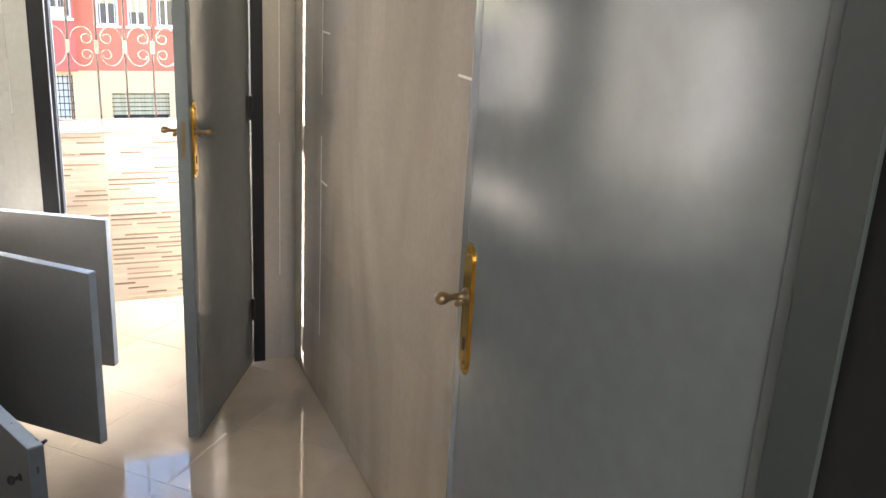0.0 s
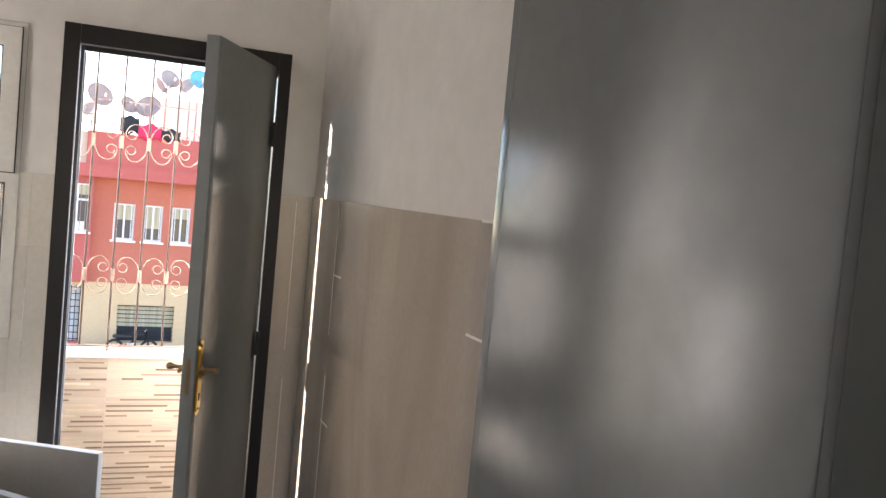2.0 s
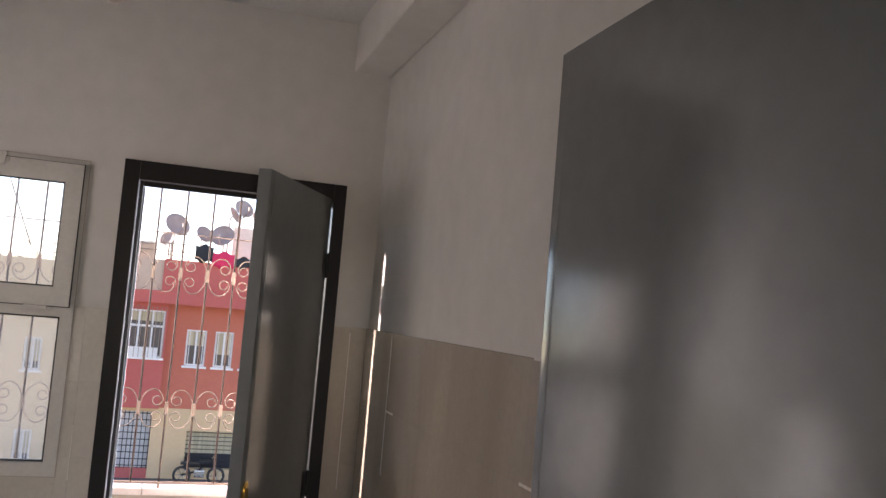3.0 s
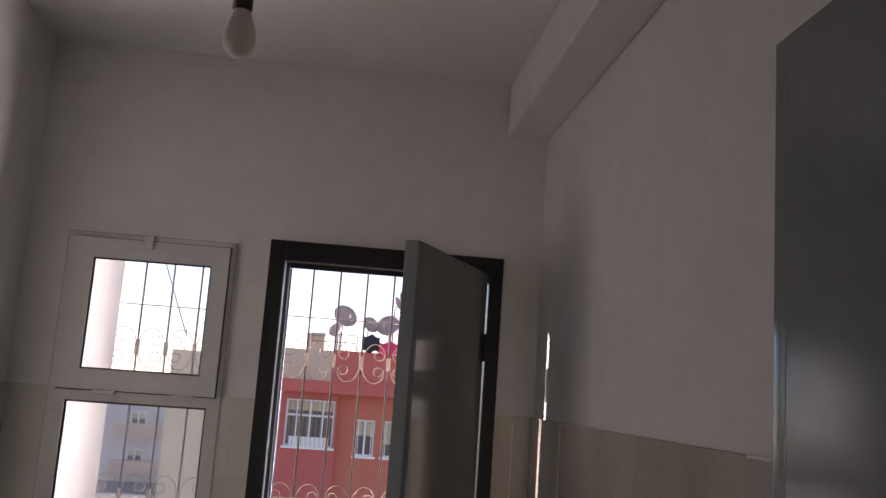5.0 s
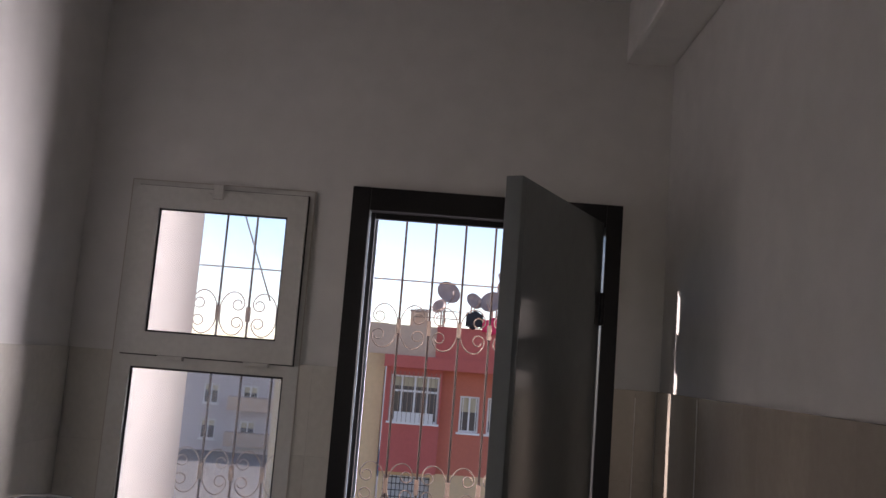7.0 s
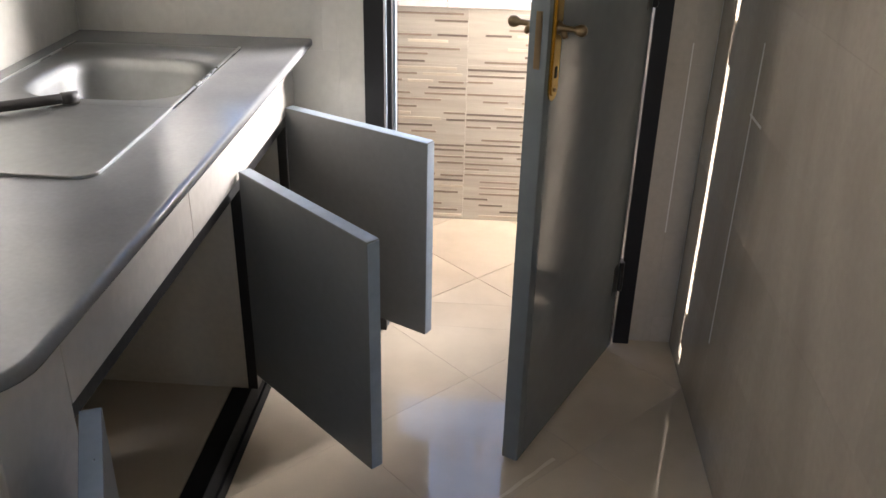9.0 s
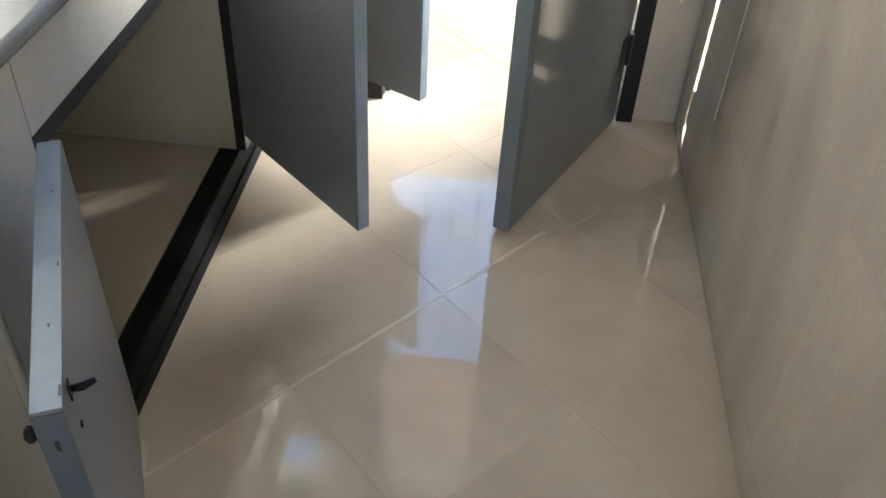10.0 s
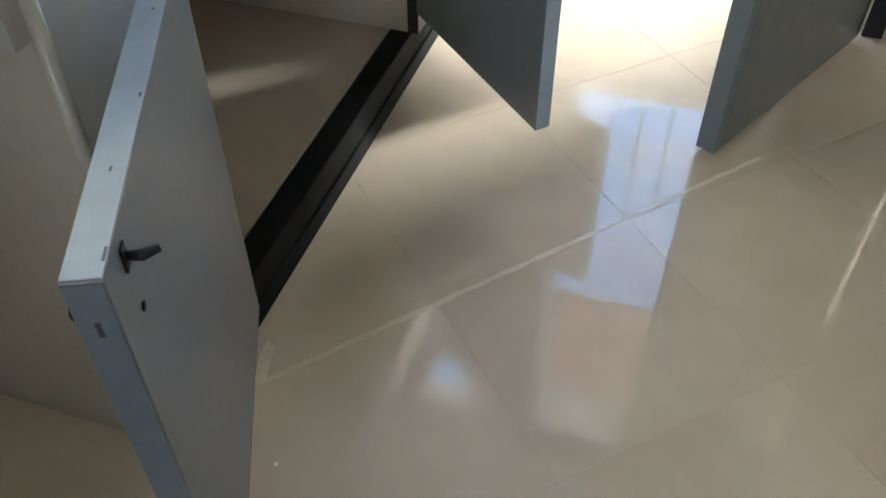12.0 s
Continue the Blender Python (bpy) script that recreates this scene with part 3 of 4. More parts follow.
tube(b, [(SX1 - 0.003, SY0, CZ + 0.0035)] + [(x + (-0.003 if k < 7 else 0.003), y + 0.003, CZ + 0.0035) for k, (x, y) in enumerate(line[2:])] + [(SX0 + 0.003, SY0, CZ + 0.0035)], 0.0028, 8)
part("drainer_rim", b, M_BOWL, sink, "rounded steel rim")
for rx in (SX0, SX1 - 0.006):
    part("rim", boxes((rx, SY0, CZ + 0.003, rx + 0.006, SY1, CZ + 0.006), bevel=0.001), M_STEEL, sink, "turned-up steel rim")
b = bmesh.new()
lathe(b, [(0.026, CZ - 0.1515), (0.026, CZ - 0.149), (0.02, CZ - 0.148), (0.018, CZ - 0.150)], (bcx, bcy, 0), "z", 20)
part("drain", b, M_CHROME, sink, "chrome drain")

tap = thing("wall_tap", pose(0, 0, 0), "chrome wall tap with a swivel spout above the sink", "tap")
b = bmesh.new()
lathe(b, [(0.026, 0.0), (0.026, 0.005), (0.013, 0.010), (0.012, 0.045), (0.016, 0.05), (0.016, 0.062)], (LEFT + 0.0005, 3.465, 1.135), "x", 18)
part("body", b, M_CHROME, tap)
b = bmesh.new()
lathe(b, [(0.016, 0.062), (0.021, 0.064), (0.022, 0.08), (0.018, 0.086), (0.010, 0.088)], (LEFT, 3.465, 1.135), "x", 18)
part("knob", b, M_CHROME, tap)
b = bmesh.new()
spout = [(-0.355, 3.475, 1.145), (-0.355, 3.487, 1.17), (-0.352, 3.50, 1.198), (-0.342, 3.515, 1.214), (-0.32, 3.527, 1.221), (-0.27, 3.55, 1.223), (-0.225, 3.572, 1.217),
         (-0.206, 3.583, 1.203), (-0.199, 3.592, 1.175), (-0.198, 3.597, 1.138)]
tube(b, spout, [0.0095, 0.009, 0.0085, 0.0085, 0.0085, 0.0085, 0.0085, 0.0085, 0.0085, 0.0095], 12)
part("spout", b, M_CHROME, tap)

hose = bmesh.new()
tube(hose, [(LEFT + 0.02, 3.06, CZ + 0.014), (-0.30, 3.088, CZ + 0.0165), (-0.21, 3.145, CZ + 0.018), (-0.15, 3.195, CZ + 0.0165), (-0.118, 3.217, CZ + 0.0165)], 0.0105, 12)
tube(hose, [(-0.134, 3.206, CZ + 0.0165), (-0.108, 3.225, CZ + 0.0165)], 0.0125, 12)
solid("rubber_hose", hose, M_RUBBER, "short black rubber hose lying across the worktop by the sink", "hose")

# masonry carcass under the worktop, tiled in front
carc = thing("sink_base", pose(0, 0, 0), "tiled masonry base under the worktop", "cabinet base", kind="structure")
AX, AB = 0.178, 0.688                  # apron face and its lower edge
OP0, OP1, PA, PB, OQ = 2.508, 3.352, 3.352, 3.40, 3.775   # openings
part("apron_core", boxes((0.06, CN + 0.02, AB, AX - 0.010, FAR - 0.001, CZ - 0.022)), M_GROUT, carc)
part("pier_core", boxes((LEFT + 0.002, 2.345, 0.0, AX - 0.010, OP0 - 0.002, AB)), M_GROUT, carc)
part("partition", boxes((LEFT + 0.002, PA, 0.10, 0.137, PB, AB)), M_PARTITION, carc, "cream tiled partition")
part("plinth", boxes((LEFT + 0.002, OP0, 0.0, 0.094, FAR - 0.002, 0.10)), M_FLOOR, carc, "cream tiled cabinet floor")
part("end_tile", boxes((LEFT + 0.002, 2.333, 0.002, AX - 0.016, 2.345, CZ - 0.022), bevel=0.001), M_TILE, carc, "beige marble end tile")
for a, c in [(2.333, 2.505), (2.508, 3.005), (3.008, 3.505), (3.508, FAR - 0.001)]:
    lowz = 0.002 if a < 2.4 else AB
    part("apron_tile", boxes((AX - 0.010, a, lowz, AX, c, CZ - 0.022), bevel=0.001), M_APRON, carc)
b = bmesh.new()
tube(b, [(AX - 0.008, 2.337, 0.002), (AX - 0.008, 2.337, CZ - 0.023)], 0.009, 10)
part("corner_trim", b, M_TILE, carc, "beige rounded corner trim")

cab = thing("sink_cabinet", pose(0, 0, 0), "dark framed sink cabinet with three grey doors hanging open", "cabinet")
part("bottom_rail", boxes((0.0955, OP0 - 0.018, 0.001, 0.146, FAR - 0.03, 0.100), bevel=0.006), M_KJAMB, cab, "thick black bottom rail")
part("bottom_lip", boxes((0.146, OP0 - 0.018, 0.001, 0.153, FAR - 0.03, 0.040), bevel=0.002), M_KJAMB, cab)
part("top_rail", boxes((0.10, OP0 - 0.018, AB - 0.045, 0.163, FAR - 0.03, AB - 0.001), bevel=0.003), M_BLACK, cab)
part("stile", boxes((0.138, OP0 - 0.018, 0.101, 0.163, OP0 + 0.004, AB - 0.046), bevel=0.003), M_BLACK, cab)
part("stile", boxes((0.138, PA - 0.004, 0.101, 0.163, PB + 0.004, AB - 0.046), bevel=0.003), M_BLACK, cab)
part("stile", boxes((0.138, OQ, 0.101, 0.163, FAR - 0.03, AB - 0.046), bevel=0.003), M_BLACK, cab)


def cabinet_door(hx, hy, ex, ey, w, knob_side, catch=False):
    """A grey board door hung at (hx, hy), its free edge towards (ex, ey)."""
    ang = math.degrees(math.atan2(ey - hy, ex - hx))
    m = pose(hx, hy, 0, 0, 0, ang)
    def put(bm):
        bmesh.ops.transform(bm, matrix=m, verts=bm.verts)
        return bm
    t = 0.0285
    z0, z1 = 0.189, 0.711
    d = part("door", put(boxes((0, -t / 2, z0, w, t / 2, z1), bevel=0.0015)), M_CAB, cab, "flat grey board door")
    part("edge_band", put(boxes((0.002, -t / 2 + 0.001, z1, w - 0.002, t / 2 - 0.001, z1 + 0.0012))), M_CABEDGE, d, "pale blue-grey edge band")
    # the catch door's end band is coloured dark because that end is backlit
    part("edge_band", put(boxes((w, -t / 2 + 0.001, z0 + 0.002, w + 0.0012, t / 2 - 0.001, z1 - 0.002))), M_SLATE if catch else M_CABEDGE, d, "end band painted dark slate for its shaded side" if catch else "pale blue-grey edge band")
    s = knob_side
    b = bmesh.new()
    lathe(b, [(0.008, 0), (0.008, 0.002), (0.004, 0.004), (0.004, 0.010), (0.008, 0.013), (0.0095, 0.018), (0.006, 0.022), (0.002, 0.023)], (0, 0, 0), "y", 16)
    bmesh.ops.scale(b, verts=b.verts, vec=(1, -s, 1))
    bmesh.ops.translate(b, verts=b.verts, vec=(w - 0.045, -s * t / 2, z1 - 0.075))
    part("knob", put(b), M_JAMB, d, "dark metal knob")
    for hz in (z0 + 0.09, z1 - 0.09):
        part("hinge", put(boxes((-0.012, -s * 0.002, hz - 0.025, 0.03, -s * (t / 2 + 0.004), hz + 0.025), bevel=0.001)), M_STEEL, d, "steel hinge")
    if not catch:
        return d
    b = boxes((w - 0.048, s * t / 2, z1 - 0.034, w - 0.038, s * (t / 2 + 0.002), z1 - 0.012), bevel=0.0005)
    tube(b, [(w - 0.045, s * t / 2, z1 - 0.024), (w - 0.045, s * (t / 2 + 0.012), z1 - 0.024), (w - 0.049, s * (t / 2 + 0.024), z1 - 0.022)], [0.0035, 0.0045, 0.003], 10)
    part("catch", put(b), M_JAMB, d, "dark metal catch")
    b = bmesh.new()
    lathe(b, [(0.004, 0), (0.004, 0.0015), (0.002, 0.002)], (0, 0, 0), "y", 10)
    bmesh.ops.scale(b, verts=b.verts, vec=(1, s, 1))
    bmesh.ops.translate(b, verts=b.verts, vec=(w - 0.045, s * t / 2, z1 - 0.075))
    part("screw", put(b), M_JAMB, d)
    part("keyhole", put(boxes((w + 0.0011, -0.002, z1 - 0.052, w + 0.0016, 0.002, z1 - 0.038))), M_GASKET, d, "dark slot")
    for k, (u, v, ln) in enumerate([(0.105, 0.004, 0.004), (0.235, 0.0105, 0.006), (0.325, 0.002, 0.005), (0.407, 0.0115, 0.013)]):
        part("chip", put(boxes((u, v - 0.001, z1 + 0.0011, u + ln, v + 0.001, z1 + 0.0016), bevel=0.0002)), M_SLATE, d, "dark worn chip")
    return d


cabinet_door(0.192, 3.297, 0.515, 2.991, 0.443, -1)
cabinet_door(0.186, 3.735, 0.572, 3.518, 0.443, -1)
cabinet_door(0.222, 2.470, 0.402, 2.070, 0.436, 1, True)

# ---- balcony ----
solid("balcony_wall_side", boxes((-0.435, FAR + T + WALL_T, -0.1, -0.285, BAL_Y + 0.02, 4.6)), M_BALWALL, "cream rendered side wall of the balcony", "wall", "structure")
solid("balcony_wall_end", boxes((2.05, FAR + T + WALL_T, -0.1, 2.2, BAL_Y, 1.2)), M_BALWALL, "cream rendered end wall of the balcony", "wall", "structure")
solid("house_wall_outside", boxes((RIGHT + 0.2, FAR + T, -0.2, 2.2, FAR + T + WALL_T, 3.1)), M_BALWALL, "cream rendered outside wall", "wall", "structure")
parapet = solid("parapet", boxes((-0.285, BAL_Y + 0.012, -0.1, 2.2, BAL_Y + 0.13, 0.795)), M_BALWALL, "balcony parapet clad in cream and brown strip tiles", "parapet", "structure")
cap = thing("parapet_cap", pose(0, 0, 0), "white marble coping slabs on the parapet", "coping", kind="structure")
for k in range(6):
    part("slab", boxes((-0.285 + 0.41 * k, BAL_Y - 0.012, 0.796, -0.285 + 0.41 * k + 0.407, BAL_Y + 0.145, 0.824), bevel=0.003), M_CAP, cap)

solid("balcony_soffit", boxes((-0.435, FAR + T + WALL_T + 0.001, 4.601, 2.6, 6.01, 4.75)), M_CEIL, "white painted underside of the roof over the balcony", "soffit", "structure")
solid("roof_eave", boxes((-0.435, 6.011, 4.601, 2.6, 7.04, 4.75)), M_PINK, "pink rendered eave in front of the balcony", "eave", "structure")
solid("house_wall_above", boxes((-0.6, FAR + T, 3.101, 2.6, FAR + T + WALL_T, 4.75)), M_BALWALL, "cream rendered outside wall above the balcony", "wall", "structure")

grille = thing("balcony_grille", pose(0, 0, 0), "wrought iron balcony grille with rows of scrolls", "grille")
GY, P = BAL_Y + 0.045, 0.1145
gx0 = 0.598 - 8 * P
for k in range(20):
    x = gx0 + P * k
    b = bmesh.new()
    tube(b, [(x, GY - 0.035, 0.846), (x, GY - 0.032, 0.87), (x, GY + 0.0, 0.93), (x, GY + 0.004, 0.96), (x, GY + 0.004, 2.75)], 0.0045, 8)
    part("bar", b, M_IRONDARK, grille, "rust-brown upright bar")
    for zc in (1.155, 1.742):
        part("collar", boxes((x - 0.0085, GY - 0.005, zc - 0.028, x + 0.0085, GY + 0.013, zc + 0.028), bevel=0.002), M_IRON, grille)


def scroll(x0, zc, flip):
    """One C of flat iron between two bars, its curled ends to one side."""
    pts = []
    rx, rz = P / 2 - 0.004, 0.082
    cx = x0 + P / 2
    for k in range(25):
        a = radians(62 + (298 - 62) * k / 24)
        pts.append((math.cos(a) * rx, math.sin(a) * rz))
    def curl(sgn):
        sx, sz = math.cos(radians(62)) * rx, math.sin(radians(62)) * rz
        out = []
        for k in range(1, 17):
            u = k / 16
            a = radians(62 - 430 * u)
            r = 0.034 * (1 - 0.78 * u)
            ccx, ccz = sx - math.cos(radians(62)) * 0.034, sz - math.sin(radians(62)) * 0.034 - 0.004
            out.append((ccx + math.cos(a) * r + 0.014 * u, sgn * (ccz + math.sin(a) * r)))
        return out
    line = curl(1)[::-1] + pts + curl(-1)
    b = bmesh.new()
    tube(b, [(cx + (-u if flip else u), GY + 0.004, zc + v) for u, v in line], 0.0025, 6)
    return b


for k in range(19):
    for zc in (1.155, 1.742):
        part("scroll", scroll(gx0 + P * k, zc, k % 2 == 0), M_IRON, grille)
for zc, r in ((0.846, 0.006), (1.918, 0.0028)):
    b = bmesh.new()
    yy = GY - 0.035 if zc < 1 else GY + 0.012
    tube(b, [(gx0 - 0.05, yy, zc), (gx0 + P * 19.5, yy, zc)], r, 8)
    part("rail", b, M_IRON, grille)
b = bmesh.new()
tube(b, [(-0.275, GY + 0.012, 2.46), (-0.012, GY + 0.012, 1.80)], 0.003, 8)
part("stay", b, M_IRON, grille, "thin slanting stay rod")
for fx in (gx0 + P * 2, gx0 + P * 8, gx0 + P * 14):
    b = bmesh.new()
    tube(b, [(fx, GY - 0.035, 0.824), (fx, GY - 0.035, 0.846)], 0.006, 8)
    part("foot", b, M_IRON, grille)

# ---- street side ----
GZ = -5.35
solid("ground", boxes((-400, FAR + 2.0, GZ - 0.5, 400, 900, GZ)), M_ROAD, "grey asphalt street", "road", "structure")
solid("house_below", boxes((-3, FAR + T + WALL_T + 0.002, GZ, 4.5, BAL_Y + 0.12, -0.16)), M_BALWALL, "cream rendered wall of the house below the balcony", "wall", "structure")


def window_set(house, x0, x1, z0, z1, y, arched=False, bars=0, split=0.0):
    """A recessed window: frame, dark pane, half-drawn curtain, bars."""
    w = part("window", pierced(bmesh.new(), x0, x1, z0, z1, y + 0.08, y + 0.16, [(x0 + 0.07, x1 - 0.07, z0 + 0.07, z1 - 0.07)]), M_WHITE, house, "white framed window")
    part("pane", boxes((x0 + 0.06, y + 0.15, z0 + 0.06, x1 - 0.06, y + 0.17, z1 - 0.06)), M_WINDARK, w, "dark pane")
    part("curtain", boxes((x0 + 0.08, y + 0.145, z0 + split * (z1 - z0) + 0.08, x1 - 0.08, y + 0.149, z1 - 0.08)), M_CURTAIN, w, "pale striped curtain")
    part("mullion", boxes(((x0 + x1) / 2 - 0.035, y + 0.07, z0 + 0.07, (x0 + x1) / 2 + 0.035, y + 0.14, z1 - 0.07)), M_WHITE, w)
    part("sill", boxes((x0 - 0.08, y - 0.08, z0 - 0.08, x1 + 0.08, y + 0.1, z0)), M_WHITE, w)
    for k in range(bars):
        bx = x0 + (k + 0.5) * (x1 - x0) / bars
        part("bar", boxes((bx - 0.012, y - 0.06, z0, bx + 0.012, y - 0.036, z1)), M_WHITE, w)
    return w


red = thing("red_house", pose(0, 0, 0), "red rendered house with cream ground floor across the street", "house")
Y = 36.0
wins = [(1.31, 2.07, -1.05, 0.34), (2.39, 3.09, -1.05, 0.34), (3.42, 4.12, -1.05, 0.34), (5.0, 5.8, -1.05, 0.34)]
part("wall", pierced(bmesh.new(), 0.56, 12, -2.70, 1.27, Y, Y + 0.4, wins), M_ORANGE, red, "orange-red rendered wall")
part("bay_wall", pierced(bmesh.new(), -1.62, 0.56, -2.70, 1.27, Y - 0.35, Y + 0.4, [(-1.40, 0.46, -0.80, 0.98)]), M_RED, red, "red rendered bay")
part("ledge", boxes((-1.7, Y - 0.75, 1.27, 12, Y + 0.4, 1.74)), M_RED, red, "projecting red ledge")
part("roof_parapet", boxes((0.22, Y - 0.2, 1.74, 12, Y + 0.1, 2.96)), M_RED, red)
part("roof_parapet", boxes((-2.4, Y - 0.12, 1.74, 0.22, Y + 0.1, 2.92)), M_BEIGE, red, "beige rendered roof parapet")
part("roof", boxes((-2.4, Y + 0.1, 1.6, 12, Y + 9, 1.75)), M_BEIGE, red)
part("ground_floor", pierced(bmesh.new(), -1.62, 12, GZ, -2.70, Y, Y + 0.4, [(-1.45, 0.36, -5.3, -2.86), (1.68, 3.77, -4.95, -3.53)]), M_PEACH, red, "cream rendered ground floor")
for wdef, sp in zip(wins, (0.5, 0.3, 0.62, 0.3)):
    window_set(red, *wdef, Y, bars=3, split=sp)
big = window_set(red, -1.40, 0.46, -0.80, 0.98, Y - 0.35, split=0.72)
part("transom", boxes((-1.33, Y - 0.29, 0.34, 0.39, Y - 0.21, 0.42)), M_WHITE, big)
for mx in (-0.98, 0.02):
    part("mullion", boxes((mx - 0.03, Y - 0.29, -0.74, mx + 0.03, Y - 0.21, 0.92)), M_WHITE, big)
part("planter_panel", boxes((-1.2, Y - 0.42, -0.80, 0.3, Y - 0.38, -0.42)), M_WHITE, big, "white balustrade panel")
for k in range(12):
    bx = -1.42 + k * 0.172
    part("bar", boxes((bx, Y - 0.50, -0.80, bx + 0.02, Y - 0.48, 1.12)), M_IRON, big)
gate = part("gate_grille", boxes((-1.45, Y + 0.2, -5.3, 0.36, Y + 0.25, -2.86)), M_WHITE, red, "white backed iron gate")
for k in range(12):
    gx = -1.42 + k * 0.158
    part("upright", boxes((gx, Y + 0.02, -5.0, gx + 0.03, Y + 0.05, -2.86)), M_JAMB, gate)
for k in range(9):
    gz = -2.95 - k * 0.245
    part("crossbar", boxes((-1.45, Y + 0.055, gz, 0.36, Y + 0.08, gz + 0.03)), M_JAMB, gate)
part("gate_base", boxes((-1.45, Y - 0.02, -5.35, 0.36, Y + 0.19, -4.98)), M_RED, gate, "red painted base")
gw = part("shop_window", boxes((1.68, Y + 0.2, -4.95, 3.77, Y + 0.25, -3.53)), M_CURTAIN, red, "barred ground floor window")
part("dark_opening", boxes((1.72, Y + 0.17, -4.93, 3.73, Y + 0.198, -4.40)), M_WINDARK, gw)
for k in range(9):
    gz = -3.58 - k * 0.16
    part("crossbar", boxes((1.68, Y + 0.02, gz, 3.77, Y + 0.05, gz + 0.025)), M_JAMB, gw)

nb = thing("peach_house", pose(0, 0, 0), "cream and peach rendered neighbour house", "house")
nwin = [(-4.35, -3.75, -1.55, -0.35), (-4.35, -3.75, -4.9, -3.7)]
part("wall", pierced(bmesh.new(), -5.95, -2.9, GZ, 2.55, Y - 0.05, Y + 0.4, nwin), M_CREAM, nb, "pale cream rendered wall")
part("wall", boxes((-2.899, Y - 0.05, GZ, -1.72, Y + 0.4, 2.95)), M_PEACH, nb)
part("side_wall", boxes((-5.95, Y + 0.4, GZ, -5.65, Y + 10, 2.55)), M_BLOCK, nb)
part("roof", boxes((-5.65, Y + 0.4, 2.2, -2.45, Y + 10, 2.35)), M_BEIGE, nb)
for wdef in nwin:
    window_set(nb, *wdef, Y - 0.05, bars=6, split=0.2)
for x0, x1, z in ((-5.57, -4.66, 3.66), (-4.35, -3.75, 3.3)):
    b = bmesh.new()
    tube(b, [(x0, Y + 0.3, 2.55), (x0, Y + 0.3, z), (x1, Y + 0.3, z), (x1, Y + 0.3, 2.55)], 0.025, 6)
    part("roof_rail", b, M_IRON, nb, "thin rusty metal frame on the roof edge")

apt = thing("apartment_block", pose(0, 0, 0), "pale grey apartment block with small dark windows", "apartment building")
awins = [(-23 + 2.6 * i, -23 + 2.6 * i + 1.0, z, z + 1.3) for i in range(6) for z in (-4.6, -2.3)]
part("wall", pierced(bmesh.new(), -26, -8.2, GZ, -0.3, 60.0, 60.5, awins), M_APT, apt)
part("roof", boxes((-26, 60.5, -0.6, -8.2, 72, -0.4)), M_APT, apt)
part("side_wall", boxes((-8.5, 60.5, GZ, -8.2, 72, -0.3)), M_APT, apt)
for wdef in awins:
    window_set(apt, *wdef, 60.0, split=0.6)
for z in (-4.9, -2.6):
    part("balcony", boxes((-13.4, 59.2, z, -10.2, 60.0, z + 0.9), bevel=0.03), M_BEIGE, apt)

blk = thing("stair_block", pose(0, 0, 0), "white block stairhead on the roof", "roof block")
part("wall", boxes((2.75, Y + 1.2, 1.76, 6.5, Y + 4.0, 4.55)), M_BLOCK, blk)
for k in range(5):
    part("course", boxes((2.74, Y + 1.18, 3.1 + k * 0.3, 6.51, Y + 1.2, 3.36 + k * 0.3)), M_BLOCK, blk)


def dish(x, z, d, base, mat, yaw, label, tilt=62):
    t = thing("satellite_dish", pose(x, Y + 0.5, z, 0, 0, yaw), label, "satellite dish", "dishes on the roof")
    b = bmesh.new()
    lathe(b, [(0.01, 0.0), (d * 0.2, d * 0.02), (d * 0.38, d * 0.075), (d * 0.5, d * 0.14), (d * 0.5, d * 0.15), (d * 0.37, d * 0.09), (d * 0.19, d * 0.035), (0.01, 0.015)], (0, 0, 0), "z", 28)
    bmesh.ops.transform(b, matrix=pose(0, 0, 0, tilt, 0, 0), verts=b.verts)
    part("reflector", b, mat, t)
    b = bmesh.new()
    tube(b, [(0, 0.02, -0.02), (0, 0.12, -0.1), (0, 0.14, base - z)], 0.035, 8)
    part("mast", b, M_DISH, t)
    b = bmesh.new()
    tube(b, [(0, -d * 0.1, -d * 0.42), (0, -d * 0.62, -d * 0.12), (0, -d * 0.66, 0.02)], 0.022, 6)
    box(b, -0.05, -d * 0.72, -0.05, 0.05, -d * 0.6, 0.09)
    part("feed_arm", b, M_DISH, t)
    return t


dish(0.50, 4.30, 1.0, 1.75, M_DISH, 25, "weathered grey satellite dish on a mast")
dish(0.25, 3.75, 0.65, 1.75, M_DISH, -30, "small rusty satellite dish on a mast")
dish(1.56, 4.05, 0.72, 1.75, M_DISH, 30, "grey satellite dish on a mast")
dish(2.32, 4.05, 0.95, 1.75, M_DISH, -20, "pale grey satellite dish on a mast")
dish(2.62, 4.95, 0.7, 1.75, M_DISH, 60, "grey satellite dish on a tall mast")
dish(2.98, 5.22, 0.8, 1.75, M_DISH, 25, "weathered satellite dish on a tall mast")
dish(3.75, 5.05, 0.75, 1.75, M_DISH, -30, "rusty satellite dish on a tall mast")
dish(4.12, 5.35, 0.85, 1.75, M_DISHBLUE, 10, "blue satellite dish on a tall mast")


